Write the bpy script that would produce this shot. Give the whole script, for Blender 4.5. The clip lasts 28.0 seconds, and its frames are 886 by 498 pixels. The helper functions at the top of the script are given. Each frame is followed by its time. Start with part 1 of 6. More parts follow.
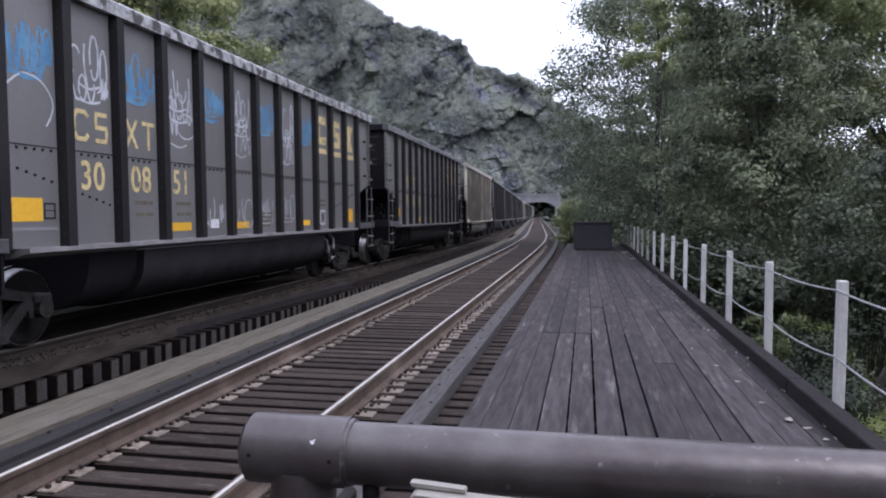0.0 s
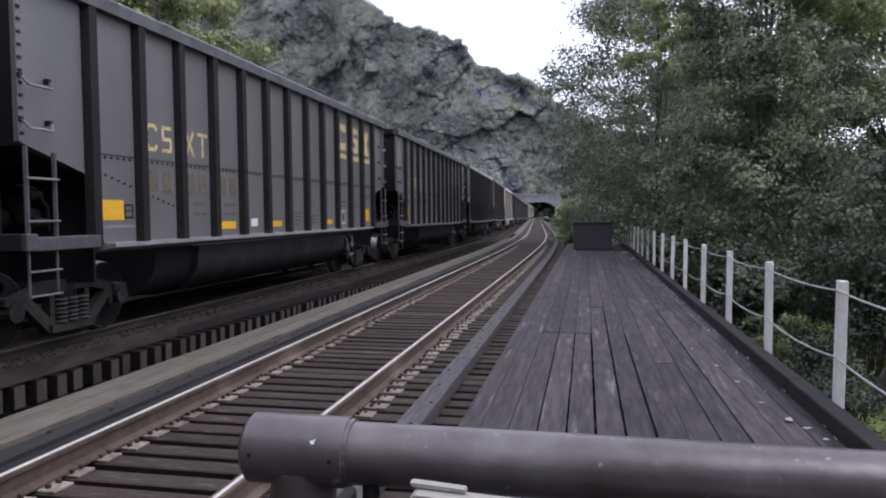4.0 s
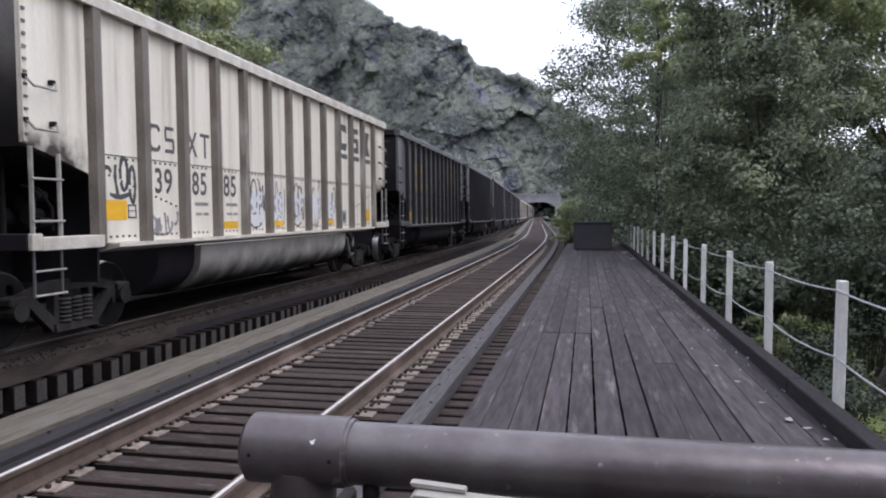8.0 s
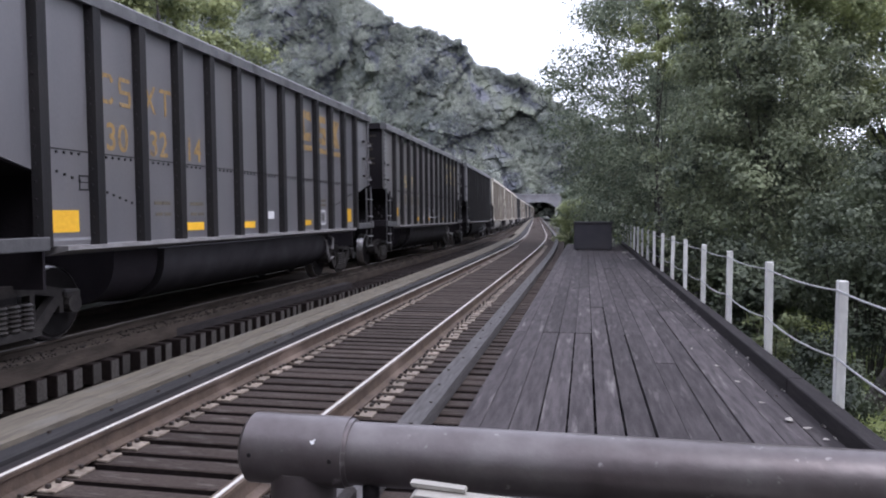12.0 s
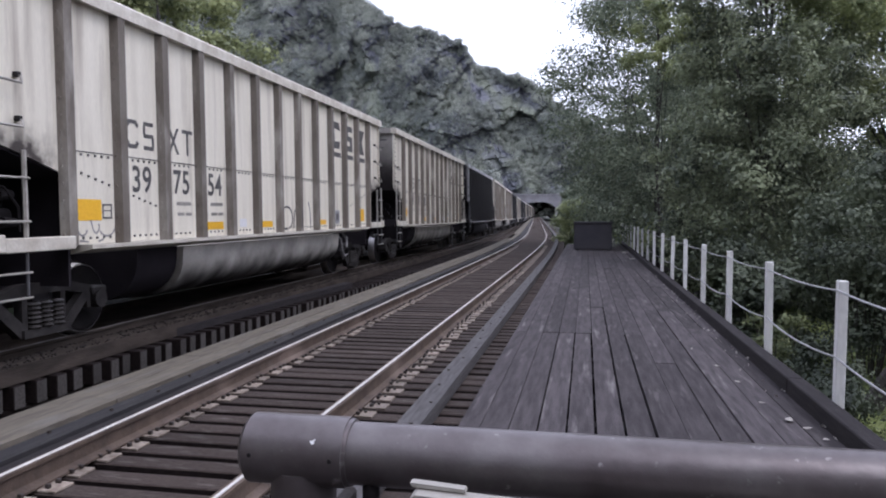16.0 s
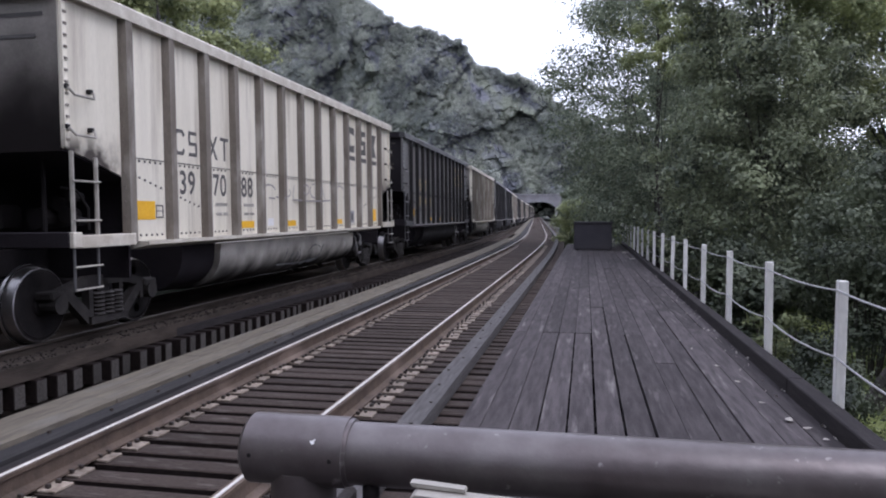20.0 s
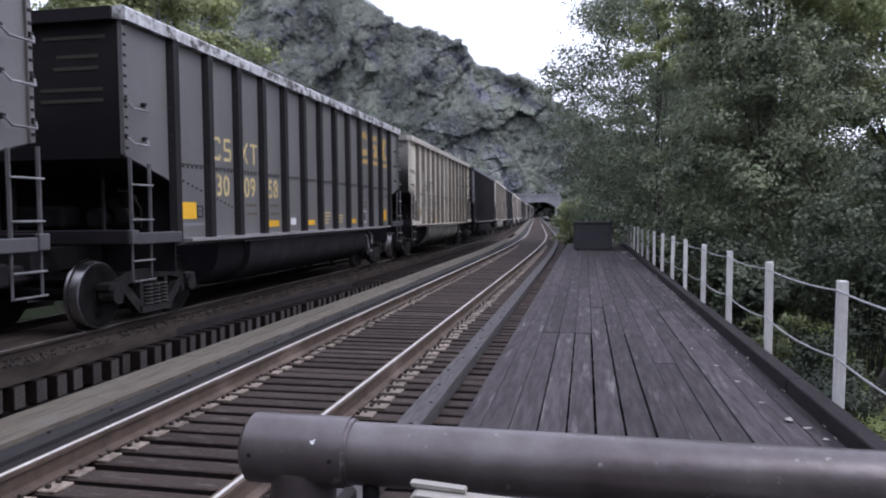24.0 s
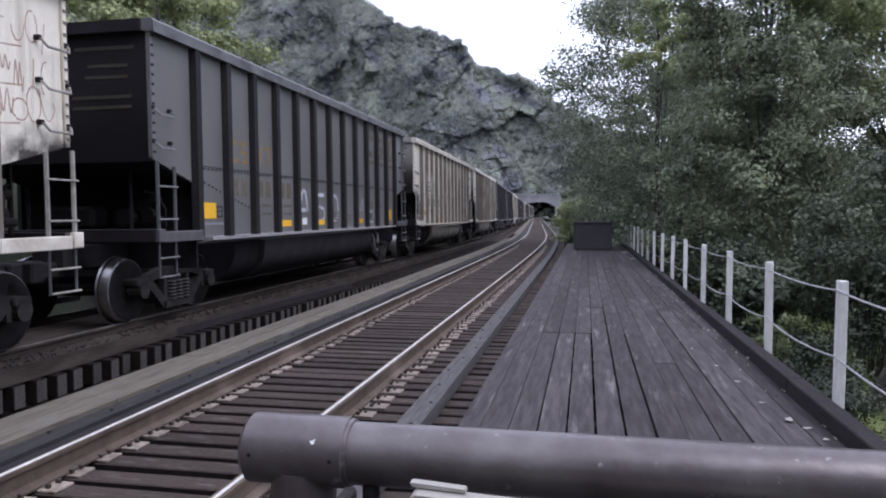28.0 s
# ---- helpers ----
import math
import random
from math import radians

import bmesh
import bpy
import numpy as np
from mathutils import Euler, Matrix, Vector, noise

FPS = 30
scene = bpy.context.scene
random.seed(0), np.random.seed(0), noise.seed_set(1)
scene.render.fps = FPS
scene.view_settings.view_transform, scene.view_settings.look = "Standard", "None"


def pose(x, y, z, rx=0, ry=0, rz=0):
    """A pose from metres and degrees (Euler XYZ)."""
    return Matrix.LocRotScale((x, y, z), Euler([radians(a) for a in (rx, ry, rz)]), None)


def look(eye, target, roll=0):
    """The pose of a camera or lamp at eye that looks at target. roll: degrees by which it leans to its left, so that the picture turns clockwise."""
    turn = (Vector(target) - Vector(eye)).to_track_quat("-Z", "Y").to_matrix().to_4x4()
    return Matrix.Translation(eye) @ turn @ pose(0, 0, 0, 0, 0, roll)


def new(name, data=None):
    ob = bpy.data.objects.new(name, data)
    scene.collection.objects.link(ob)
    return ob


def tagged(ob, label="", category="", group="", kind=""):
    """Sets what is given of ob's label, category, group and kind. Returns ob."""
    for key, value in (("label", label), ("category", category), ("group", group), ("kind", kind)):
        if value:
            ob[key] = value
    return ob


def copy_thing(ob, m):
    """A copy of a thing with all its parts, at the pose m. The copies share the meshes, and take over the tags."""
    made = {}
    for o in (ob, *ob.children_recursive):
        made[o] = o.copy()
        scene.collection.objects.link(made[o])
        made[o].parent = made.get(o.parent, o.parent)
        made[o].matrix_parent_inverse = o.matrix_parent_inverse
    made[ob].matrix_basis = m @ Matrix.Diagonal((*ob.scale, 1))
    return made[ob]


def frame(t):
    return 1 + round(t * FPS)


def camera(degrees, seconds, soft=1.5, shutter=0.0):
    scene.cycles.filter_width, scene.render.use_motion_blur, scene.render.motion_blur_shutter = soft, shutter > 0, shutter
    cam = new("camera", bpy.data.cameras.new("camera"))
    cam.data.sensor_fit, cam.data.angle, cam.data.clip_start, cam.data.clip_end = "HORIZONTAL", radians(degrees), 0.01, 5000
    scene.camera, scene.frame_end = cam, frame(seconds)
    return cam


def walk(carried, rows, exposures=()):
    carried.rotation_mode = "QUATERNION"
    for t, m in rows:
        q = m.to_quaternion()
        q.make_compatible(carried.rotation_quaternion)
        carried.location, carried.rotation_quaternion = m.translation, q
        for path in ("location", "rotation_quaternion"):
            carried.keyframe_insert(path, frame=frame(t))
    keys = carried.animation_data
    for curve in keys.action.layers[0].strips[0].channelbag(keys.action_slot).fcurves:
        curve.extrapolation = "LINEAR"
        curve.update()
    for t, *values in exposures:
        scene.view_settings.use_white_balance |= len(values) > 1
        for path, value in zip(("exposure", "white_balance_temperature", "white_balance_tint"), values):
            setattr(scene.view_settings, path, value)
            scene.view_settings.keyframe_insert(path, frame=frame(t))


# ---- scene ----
H_CAM = 1.655
cam = camera(61.93, 28.0, soft=2.0)
CAM_POSE = pose(0, 0, H_CAM, 90 - 2.80, 0, 10.92)
walk(cam, [(0, CAM_POSE), (28.0, CAM_POSE)],
     exposures=[(0, 0.28, 5700, 21), (1, 0.40, 5900, 20), (2, 0.34, 6050, 19), (3, 0.22, 5800, 21), (6, 0.38, 5850, 19), (7, 0.44, 5850, 19), (8, 0.36, 5850, 19), (9, 0.32, 5620, 21), (10, 0.48, 5650, 21), (11, 0.54, 5700, 20), (12, 0.56, 5800, 20), (15, 0.48, 5850, 18), (16, 0.26, 5700, 21), (17, 0.22, 5700, 21), (18, 0.26, 5650, 21), (19, 0.28, 5750, 21), (20, 0.26, 5720, 21), (21, 0.27, 5570, 21), (24, 0.30, 5690, 21), (25, 0.27, 5720, 21), (26, 0.33, 5650, 21), (28, 0.38, 5620, 21)])

# ---------------------------------------------------------------- light
SUN_EL, SUN_ROT = radians(56), radians(112)
world = bpy.data.worlds.new("world")
scene.world = world
world.use_nodes = True
wn, wl = world.node_tree.nodes, world.node_tree.links
sky = wn.new("ShaderNodeTexSky")
sky.sky_type = "NISHITA"
sky.sun_disc = False
sky.sun_elevation, sky.sun_rotation = SUN_EL, SUN_ROT
sky.air_density, sky.dust_density, sky.ozone_density = 1.0, 6.0, 1.0
haze = wn.new("ShaderNodeMix")
haze.data_type = "RGBA"
haze.inputs[0].default_value = 0.8
haze.inputs[7].default_value = (14.0, 14.3, 14.8, 1)
wl.new(sky.outputs[0], haze.inputs[6])
wl.new(haze.outputs[2], wn["Background"].inputs[0])
wn["Background"].inputs[1].default_value = 0.115
sun = new("sun", bpy.data.lights.new("sun", "SUN"))
sun.data.energy, sun.data.angle, sun.data.color = 0.9, radians(30), (1, 0.96, 0.90)
SUN_DIR = Vector((math.sin(SUN_ROT) * math.cos(SUN_EL), math.cos(SUN_ROT) * math.cos(SUN_EL), math.sin(SUN_EL)))
sun.matrix_world = look(SUN_DIR * 60, (0, 0, 0))


# ---------------------------------------------------------------- materials
def material(name, base, second=None, rough=0.7, metal=0.0, scale=4.0, stretch=(1, 1, 1), mix=0.6, bump=0.2, fine=40.0,
             third=None, third_scale=1.0, third_low=0.55, third_high=0.7, spread=0.0, space="Object", spec=0.5, hue=0.0, shift=7.0, dist=0.02):
    """Base and second colour in grain, an optional third in large stains; spread: difference from piece to piece."""
    m = bpy.data.materials.new(name)
    m.use_nodes = True
    n, l = m.node_tree.nodes, m.node_tree.links
    bsdf = n["Principled BSDF"]
    bsdf.inputs["Roughness"].default_value, bsdf.inputs["Metallic"].default_value = rough, metal
    bsdf.inputs["Specular IOR Level"].default_value = spec
    tc, mp = n.new("ShaderNodeTexCoord"), n.new("ShaderNodeMapping")
    mp.inputs["Scale"].default_value = stretch
    oi = n.new("ShaderNodeObjectInfo")
    add = n.new("ShaderNodeVectorMath")
    add.operation = "MULTIPLY_ADD"
    add.inputs[1].default_value = (1, 1, 1)
    l.new(tc.outputs[space], add.inputs[0])
    off = n.new("ShaderNodeMath")
    off.operation = "MULTIPLY"
    off.inputs[1].default_value = shift
    l.new(oi.outputs["Random"], off.inputs[0])
    l.new(off.outputs[0], add.inputs[2])
    l.new(add.outputs[0], mp.inputs[0])
    n1, n2 = n.new("ShaderNodeTexNoise"), n.new("ShaderNodeTexNoise")
    n1.inputs["Scale"].default_value, n1.inputs["Detail"].default_value = scale, 6
    n2.inputs["Scale"].default_value, n2.inputs["Detail"].default_value = fine, 4
    l.new(mp.outputs[0], n1.inputs[0]), l.new(mp.outputs[0], n2.inputs[0])
    ramp = n.new("ShaderNodeValToRGB")
    ramp.color_ramp.elements[0].position, ramp.color_ramp.elements[1].position = 0.32, 0.68
    ramp.color_ramp.elements[0].color = (*base, 1)
    second = second or tuple(c * 0.7 for c in base)
    ramp.color_ramp.elements[1].color = (*[b + (s - b) * min(1, mix * 1.4) for b, s in zip(base, second)], 1)
    l.new(n1.outputs[0], ramp.inputs[0])
    col = ramp.outputs[0]
    if third:
        n3, r3, mx = n.new("ShaderNodeTexNoise"), n.new("ShaderNodeMapRange"), n.new("ShaderNodeMix")
        n3.inputs["Scale"].default_value, n3.inputs["Detail"].default_value = third_scale, 5
        l.new(mp.outputs[0], n3.inputs[0])
        r3.inputs[1].default_value, r3.inputs[2].default_value = third_low, third_high
        l.new(n3.outputs[0], r3.inputs[0])
        mx.data_type = "RGBA"
        l.new(r3.outputs[0], mx.inputs[0])
        l.new(col, mx.inputs[6])
        mx.inputs[7].default_value = (*third, 1)
        col = mx.outputs[2]
    hsv = n.new("ShaderNodeHueSaturation")
    vr = n.new("ShaderNodeMapRange")
    vr.inputs[3].default_value, vr.inputs[4].default_value = 1 - spread, 1 + spread
    l.new(oi.outputs["Random"], vr.inputs[0])
    g = n.new("ShaderNodeMath")
    g.operation = "MULTIPLY"
    gr = n.new("ShaderNodeMapRange")
    gr.inputs[3].default_value, gr.inputs[4].default_value = 0.8, 1.2
    l.new(n2.outputs[0], gr.inputs[0])
    l.new(vr.outputs[0], g.inputs[0]), l.new(gr.outputs[0], g.inputs[1])
    l.new(g.outputs[0], hsv.inputs["Value"])
    l.new(col, hsv.inputs["Color"])
    if hue:
        geo, hr = n.new("ShaderNodeNewGeometry"), n.new("ShaderNodeMapRange")
        hr.inputs[3].default_value, hr.inputs[4].default_value = 0.5 - hue, 0.5 + hue
        l.new(geo.outputs["Random Per Island"], hr.inputs[0])
        l.new(hr.outputs[0], hsv.inputs["Hue"])
    l.new(hsv.outputs[0], bsdf.inputs["Base Color"])
    if bump:
        b = n.new("ShaderNodeBump")
        b.inputs["Strength"].default_value, b.inputs["Distance"].default_value = bump, dist
        l.new(n2.outputs[0], b.inputs["Height"])
        l.new(b.outputs[0], bsdf.inputs["Normal"])
    return m


def leaf_material(name, dark, light, spread=0.15, grain=0.9):
    m = bpy.data.materials.new(name)
    m.use_nodes = True
    n, l = m.node_tree.nodes, m.node_tree.links
    bsdf = n["Principled BSDF"]
    bsdf.inputs["Roughness"].default_value = 0.5
    bsdf.inputs["Specular IOR Level"].default_value = 0.22
    geo, ramp = n.new("ShaderNodeNewGeometry"), n.new("ShaderNodeValToRGB")
    tc, ns, ad = n.new("ShaderNodeTexCoord"), n.new("ShaderNodeTexNoise"), n.new("ShaderNodeMath")
    ns.inputs["Scale"].default_value, ns.inputs["Detail"].default_value = grain, 3
    l.new(tc.outputs["Object"], ns.inputs[0])
    ad.operation = "MULTIPLY_ADD"
    ad.inputs[1].default_value = spread
    l.new(geo.outputs["Random Per Island"], ad.inputs[0])
    off = n.new("ShaderNodeMath")
    off.operation = "SUBTRACT"
    off.inputs[1].default_value = spread / 2
    l.new(ns.outputs[0], off.inputs[0])
    l.new(off.outputs[0], ad.inputs[2])
    ramp.color_ramp.elements[0].color, ramp.color_ramp.elements[1].color = (*dark, 1), (*light, 1)
    ramp.color_ramp.elements[0].position, ramp.color_ramp.elements[1].position = 0.33, 0.68
    l.new(ad.outputs[0], ramp.inputs[0])
    l.new(ramp.outputs[0], bsdf.inputs["Base Color"])
    tr, mx = n.new("ShaderNodeBsdfTranslucent"), n.new("ShaderNodeMixShader")
    l.new(ramp.outputs[0], tr.inputs[0])
    mx.inputs[0].default_value = 0.28
    l.new(bsdf.outputs[0], mx.inputs[1]), l.new(tr.outputs[0], mx.inputs[2])
    l.new(mx.outputs[0], n["Material Output"].inputs[0])
    return m


MAT = dict(
    car_dark=material("black_car_paint", (0.104, 0.102, 0.110), (0.142, 0.137, 0.142), 0.34, 0, 1.2, (1, 1, 0.35), 0.9, 0.06, 60,
                      (0.136, 0.130, 0.125), 0.8, 0.56, 0.8, 0.12, shift=40, spec=0.8),
    car_white=material("weathered_white_car_paint", (0.76, 0.72, 0.605), (0.65, 0.61, 0.50), 0.6, 0, 1.5, (1, 3, 0.22), 0.8, 0.08, 50,
                       (0.33, 0.285, 0.225), 1.3, 0.53, 0.80, 0.08, shift=40),
    car_faded=material("faded_black_car_paint", (0.122, 0.120, 0.119), (0.156, 0.151, 0.148), 0.38, 0, 1.2, (1, 1, 0.35), 0.9, 0.06, 60,
                       (0.155, 0.144, 0.132), 0.8, 0.56, 0.8, 0.12, shift=40, spec=0.7),
    rib_white=material("dirty_rib_steel", (0.185, 0.166, 0.138), (0.12, 0.10, 0.08), 0.75, 0, 3, (1, 1, 0.4), 0.9, 0.2, 40,
                       (0.32, 0.30, 0.26), 2.0, 0.55, 0.7, 0.1),
    # ribs blacker than the panels: the shade on their flanks is painted in
    rib_dark=material("black_shaded_steel", (0.011, 0.0105, 0.012), (0.018, 0.016, 0.016), 0.6, 0, 3, (1, 1, 0.4), 0.9, 0.15, 40, spread=0.1, spec=0.25),
    rim_dark=material("scuffed_top_chord", (0.085, 0.085, 0.09), (0.14, 0.14, 0.14), 0.5, 0.2, 5, (1, 1, 1), 0.9, 0.2, 30,
                      (0.05, 0.05, 0.05), 2.5, 0.5, 0.65, 0.3),
    rim_silver=material("bare_top_chord", (0.60, 0.60, 0.60), (0.30, 0.30, 0.30), 0.5, 0.2, 9, (1, 1, 1), 0.9, 0.2, 30,
                        (0.075, 0.07, 0.066), 5, 0.48, 0.58, 0.15),
    sill=material("dusty_side_sill", (0.30, 0.29, 0.29), (0.20, 0.19, 0.19), 0.6, 0.1, 4, (1, 1, 1), 0.8, 0.2, 30, spread=0.2),
    sill_white=material("white_side_sill", (0.62, 0.59, 0.51), (0.43, 0.39, 0.32), 0.6, 0, 4, (1, 1, 1), 0.8, 0.2, 30, spread=0.1),
    dark_tone=material("sooty_end_sheet", (0.018, 0.0155, 0.0185), (0.025, 0.022, 0.025), 0.85, 0, 2, (1, 1, 1), 0.8, 0.2, 30, spec=0.1),
    under=material("grimy_cast_steel", (0.014, 0.0122, 0.0135), (0.023, 0.020, 0.021), 0.75, 0.0, 6, (1, 1, 1), 0.8, 0.3, 40, spread=0.2, spec=0.2),
    frame=material("dusty_cast_frame", (0.042, 0.038, 0.036), (0.020, 0.018, 0.018), 0.8, 0, 5, (1, 1, 1), 0.9, 0.3, 40,
                   (0.062, 0.056, 0.052), 4, 0.58, 0.78, spec=0.2),
    wheel=material("dull_wheel_steel", (0.010, 0.009, 0.0095), (0.017, 0.015, 0.015), 0.75, 0.0, 5, (1, 1, 1), 0.8, 0.2, 40, spec=0.1),
    spring=material("worn_spring_steel", (0.055, 0.05, 0.047), (0.03, 0.027, 0.025), 0.6, 0.2, 8),
    tread=material("polished_wheel_tread", (0.50, 0.49, 0.49), (0.36, 0.35, 0.35), 0.4, 1.0, 8, bump=0.05),
    yellow=material("yellow_reflective_sheet", (0.80, 0.46, 0.025), (0.70, 0.38, 0.02), 0.5, 0, 6, bump=0.05, spread=0.15),
    letter_yellow=material("faded_yellow_lettering", (0.70, 0.57, 0.27), (0.50, 0.40, 0.19), 0.6, 0, 5, bump=0.05,
                           third=(0.12, 0.10, 0.07), third_scale=4, third_low=0.55, third_high=0.75),
    letter_dim=material("rubbed_orange_lettering", (0.34, 0.22, 0.075), (0.20, 0.135, 0.06), 0.6, 0, 4, bump=0.05,
                        third=(0.09, 0.078, 0.072), third_scale=5, third_low=0.52, third_high=0.72),
    letter_orange=material("orange_yellow_lettering", (0.58, 0.40, 0.125), (0.46, 0.32, 0.10), 0.6, 0, 3, bump=0.05),
    letter_black=material("worn_black_lettering", (0.065, 0.062, 0.06), (0.12, 0.115, 0.11), 0.7, 0, 4, bump=0.05),
    white=material("white_stencil_paint", (0.72, 0.72, 0.72), (0.60, 0.60, 0.60), 0.6, 0, 5, bump=0.05),
    spray_white=material("white_spray_paint", (0.62, 0.64, 0.68), (0.36, 0.37, 0.40), 0.6, 0, 3, bump=0.0),
    spray_blue=material("blue_spray_paint", (0.075, 0.20, 0.37), (0.15, 0.32, 0.47), 0.6, 0, 3, bump=0.0),
    spray_teal=material("teal_spray_paint", (0.11, 0.24, 0.28), (0.16, 0.34, 0.38), 0.6, 0, 3, bump=0.0),
    spray_black=material("black_spray_paint", (0.05, 0.05, 0.055), (0.09, 0.09, 0.09), 0.6, 0, 3, bump=0.0),
    spray_red=material("red_spray_paint", (0.40, 0.10, 0.11), (0.45, 0.2, 0.2), 0.6, 0, 3, bump=0.0),
    spray_grey=material("grey_spray_paint", (0.20, 0.19, 0.19), (0.30, 0.29, 0.28), 0.6, 0, 3, bump=0.0),
    spray_mauve=material("mauve_spray_paint", (0.26, 0.21, 0.30), (0.34, 0.30, 0.38), 0.6, 0, 3, bump=0.0),
    spray_pale=material("pale_blue_spray_paint", (0.22, 0.36, 0.56), (0.36, 0.46, 0.60), 0.6, 0, 3, bump=0.0),
    spray_lilac=material("pale_lilac_spray_paint", (0.44, 0.44, 0.52), (0.56, 0.55, 0.56), 0.6, 0, 3, bump=0.0),
    spray_rust=material("faded_orange_spray_paint", (0.42, 0.29, 0.22), (0.48, 0.38, 0.32), 0.6, 0, 3, bump=0.0),
    patch_pale=material("bare_primer_patch", (0.42, 0.415, 0.41), (0.31, 0.305, 0.30), 0.7, 0, 3, bump=0.05,
                        third=(0.20, 0.195, 0.195), third_scale=2.2, third_low=0.58, third_high=0.7),
    patch=material("flaked_primer_patch", (0.27, 0.27, 0.28), (0.19, 0.19, 0.20), 0.7, 0, 3, bump=0.05),
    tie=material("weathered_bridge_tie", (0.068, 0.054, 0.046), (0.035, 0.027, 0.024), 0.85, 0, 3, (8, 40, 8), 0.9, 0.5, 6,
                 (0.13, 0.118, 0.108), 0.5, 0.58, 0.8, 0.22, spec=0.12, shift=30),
    tie_side=material("dark_tie_face", (0.012, 0.009, 0.0085), (0.020, 0.015, 0.014), 0.85, 0, 3, (8, 40, 8), 0.9, 0.4, 6, spec=0.1, shift=30),
    ladder=material("worn_grey_ladder_steel", (0.085, 0.084, 0.088), (0.055, 0.054, 0.055), 0.6, 0.1, 6, bump=0.2, spread=0.2),
    rung=material("rubbed_bright_rung_steel", (0.24, 0.24, 0.24), (0.13, 0.13, 0.13), 0.5, 0.2, 6, bump=0.2, spread=0.2),
    end_ink=material("dim_end_stencil", (0.046, 0.036, 0.020), (0.024, 0.022, 0.018), 0.7, 0, 5, bump=0.05),
    ladder_white=material("grimy_white_ladder_steel", (0.34, 0.325, 0.29), (0.20, 0.185, 0.16), 0.6, 0, 8, bump=0.2, spread=0.2),
    letter_faint=material("almost_worn_off_lettering", (0.17, 0.145, 0.095), (0.10, 0.09, 0.07), 0.6, 0, 5, bump=0.05,
                          third=(0.06, 0.057, 0.055), third_scale=4, third_low=0.5, third_high=0.7),
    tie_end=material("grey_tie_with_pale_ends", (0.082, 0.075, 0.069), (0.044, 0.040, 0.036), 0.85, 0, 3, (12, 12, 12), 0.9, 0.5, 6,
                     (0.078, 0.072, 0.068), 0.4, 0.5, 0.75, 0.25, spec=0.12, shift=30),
    deck=material("weathered_deck_plank", (0.076, 0.067, 0.069), (0.040, 0.035, 0.037), 0.8, 0, 2.2, (9, 0.9, 9), 0.95, 0.5, 14,
                  (0.170, 0.157, 0.152), 1.3, 0.60, 0.78, 0.26, spec=0.12, shift=30),
    timber_grey=material("grey_guard_timber", (0.044, 0.042, 0.043), (0.028, 0.027, 0.028), 0.8, 0, 3, (12, 1, 12), 0.9, 0.4, 10,
                         (0.07, 0.065, 0.062), 2, 0.56, 0.75, spec=0.12, shift=30),
    timber_pale=material("silvered_guard_timber", (0.104, 0.099, 0.099), (0.064, 0.060, 0.060), 0.8, 0, 3, (12, 1, 12), 0.9, 0.4, 10,
                         (0.07, 0.065, 0.062), 2, 0.56, 0.75, spec=0.12, shift=30),
    timber_dark=material("dark_kerb_timber", (0.022, 0.0195, 0.021), (0.036, 0.032, 0.032), 0.8, 0, 3, (12, 1, 12), 0.9, 0.4, 10, spec=0.12, shift=30),
    plank_pale=material("pale_walkway_plank", (0.150, 0.132, 0.104), (0.094, 0.084, 0.069), 0.85, 0, 2, (10, 1.5, 10), 0.9, 0.4, 9,
                        (0.15, 0.14, 0.125), 0.8, 0.52, 0.75, 0.1, spec=0.12, shift=30),
    dust=material("dusty_track_boards", (0.068, 0.055, 0.046), (0.031, 0.026, 0.022), 0.9, 0, 2, (4, 1, 4), 0.9, 0.5, 8, spec=0.12, shift=30),
    rust=material("rusty_rail_web", (0.116, 0.083, 0.061), (0.066, 0.047, 0.037), 0.75, 0.2, 6, (1, 1, 1), 0.9, 0.3, 40,
                  (0.20, 0.15, 0.122), 1.5, 0.55, 0.75),
    railtop=material("polished_rail_head", (0.76, 0.73, 0.68), (0.62, 0.59, 0.55), 0.5, 1.0, 10, bump=0.03),
    rail_dull=material("dusty_rail_head", (0.20, 0.185, 0.175), (0.12, 0.11, 0.10), 0.6, 0.6, 10, bump=0.05),
    plate=material("rusty_tan_tie_plate", (0.26, 0.220, 0.178), (0.14, 0.108, 0.084), 0.8, 0.1, 14, (1, 1, 1), 0.95, 0.4, 40, spread=0.35),
    spike=material("dark_spike_head", (0.05, 0.04, 0.035), None, 0.7, 0.3),
    pipe=material("grey_painted_pipe", (0.146, 0.131, 0.129), (0.086, 0.070, 0.071), 0.36, 0.5, 9, (1, 1, 1), 0.9, 0.12, 60,
                  (0.27, 0.25, 0.245), 34, 0.66, 0.72, spec=0.5, dist=0.006),
    panel=material("aged_cream_panel", (0.36, 0.345, 0.31), (0.26, 0.245, 0.215), 0.7, 0, 6, (1, 1, 1), 0.9, 0.2, 30),
    post=material("pale_painted_post", (0.76, 0.755, 0.73), (0.64, 0.635, 0.61), 0.55, 0, 4, (1, 1, 0.4), 0.8, 0.15, 30,
                  (0.36, 0.35, 0.33), 3, 0.62, 0.8, 0.06),
    cable=material("galvanised_cable", (0.42, 0.42, 0.42), (0.3, 0.3, 0.3), 0.5, 0.4, 20),
    crate=material("dark_bin_steel", (0.040, 0.038, 0.046), (0.06, 0.055, 0.06), 0.7, 0, 2, bump=0.2),
    stone=material("dusty_stone", (0.032, 0.028, 0.026), (0.018, 0.016, 0.015), 0.9, 0, 6, bump=0.2, spec=0.15, space="Object"),
    litter=material("pale_litter", (0.34, 0.32, 0.29), (0.24, 0.22, 0.20), 0.8, 0, 9, bump=0.3),
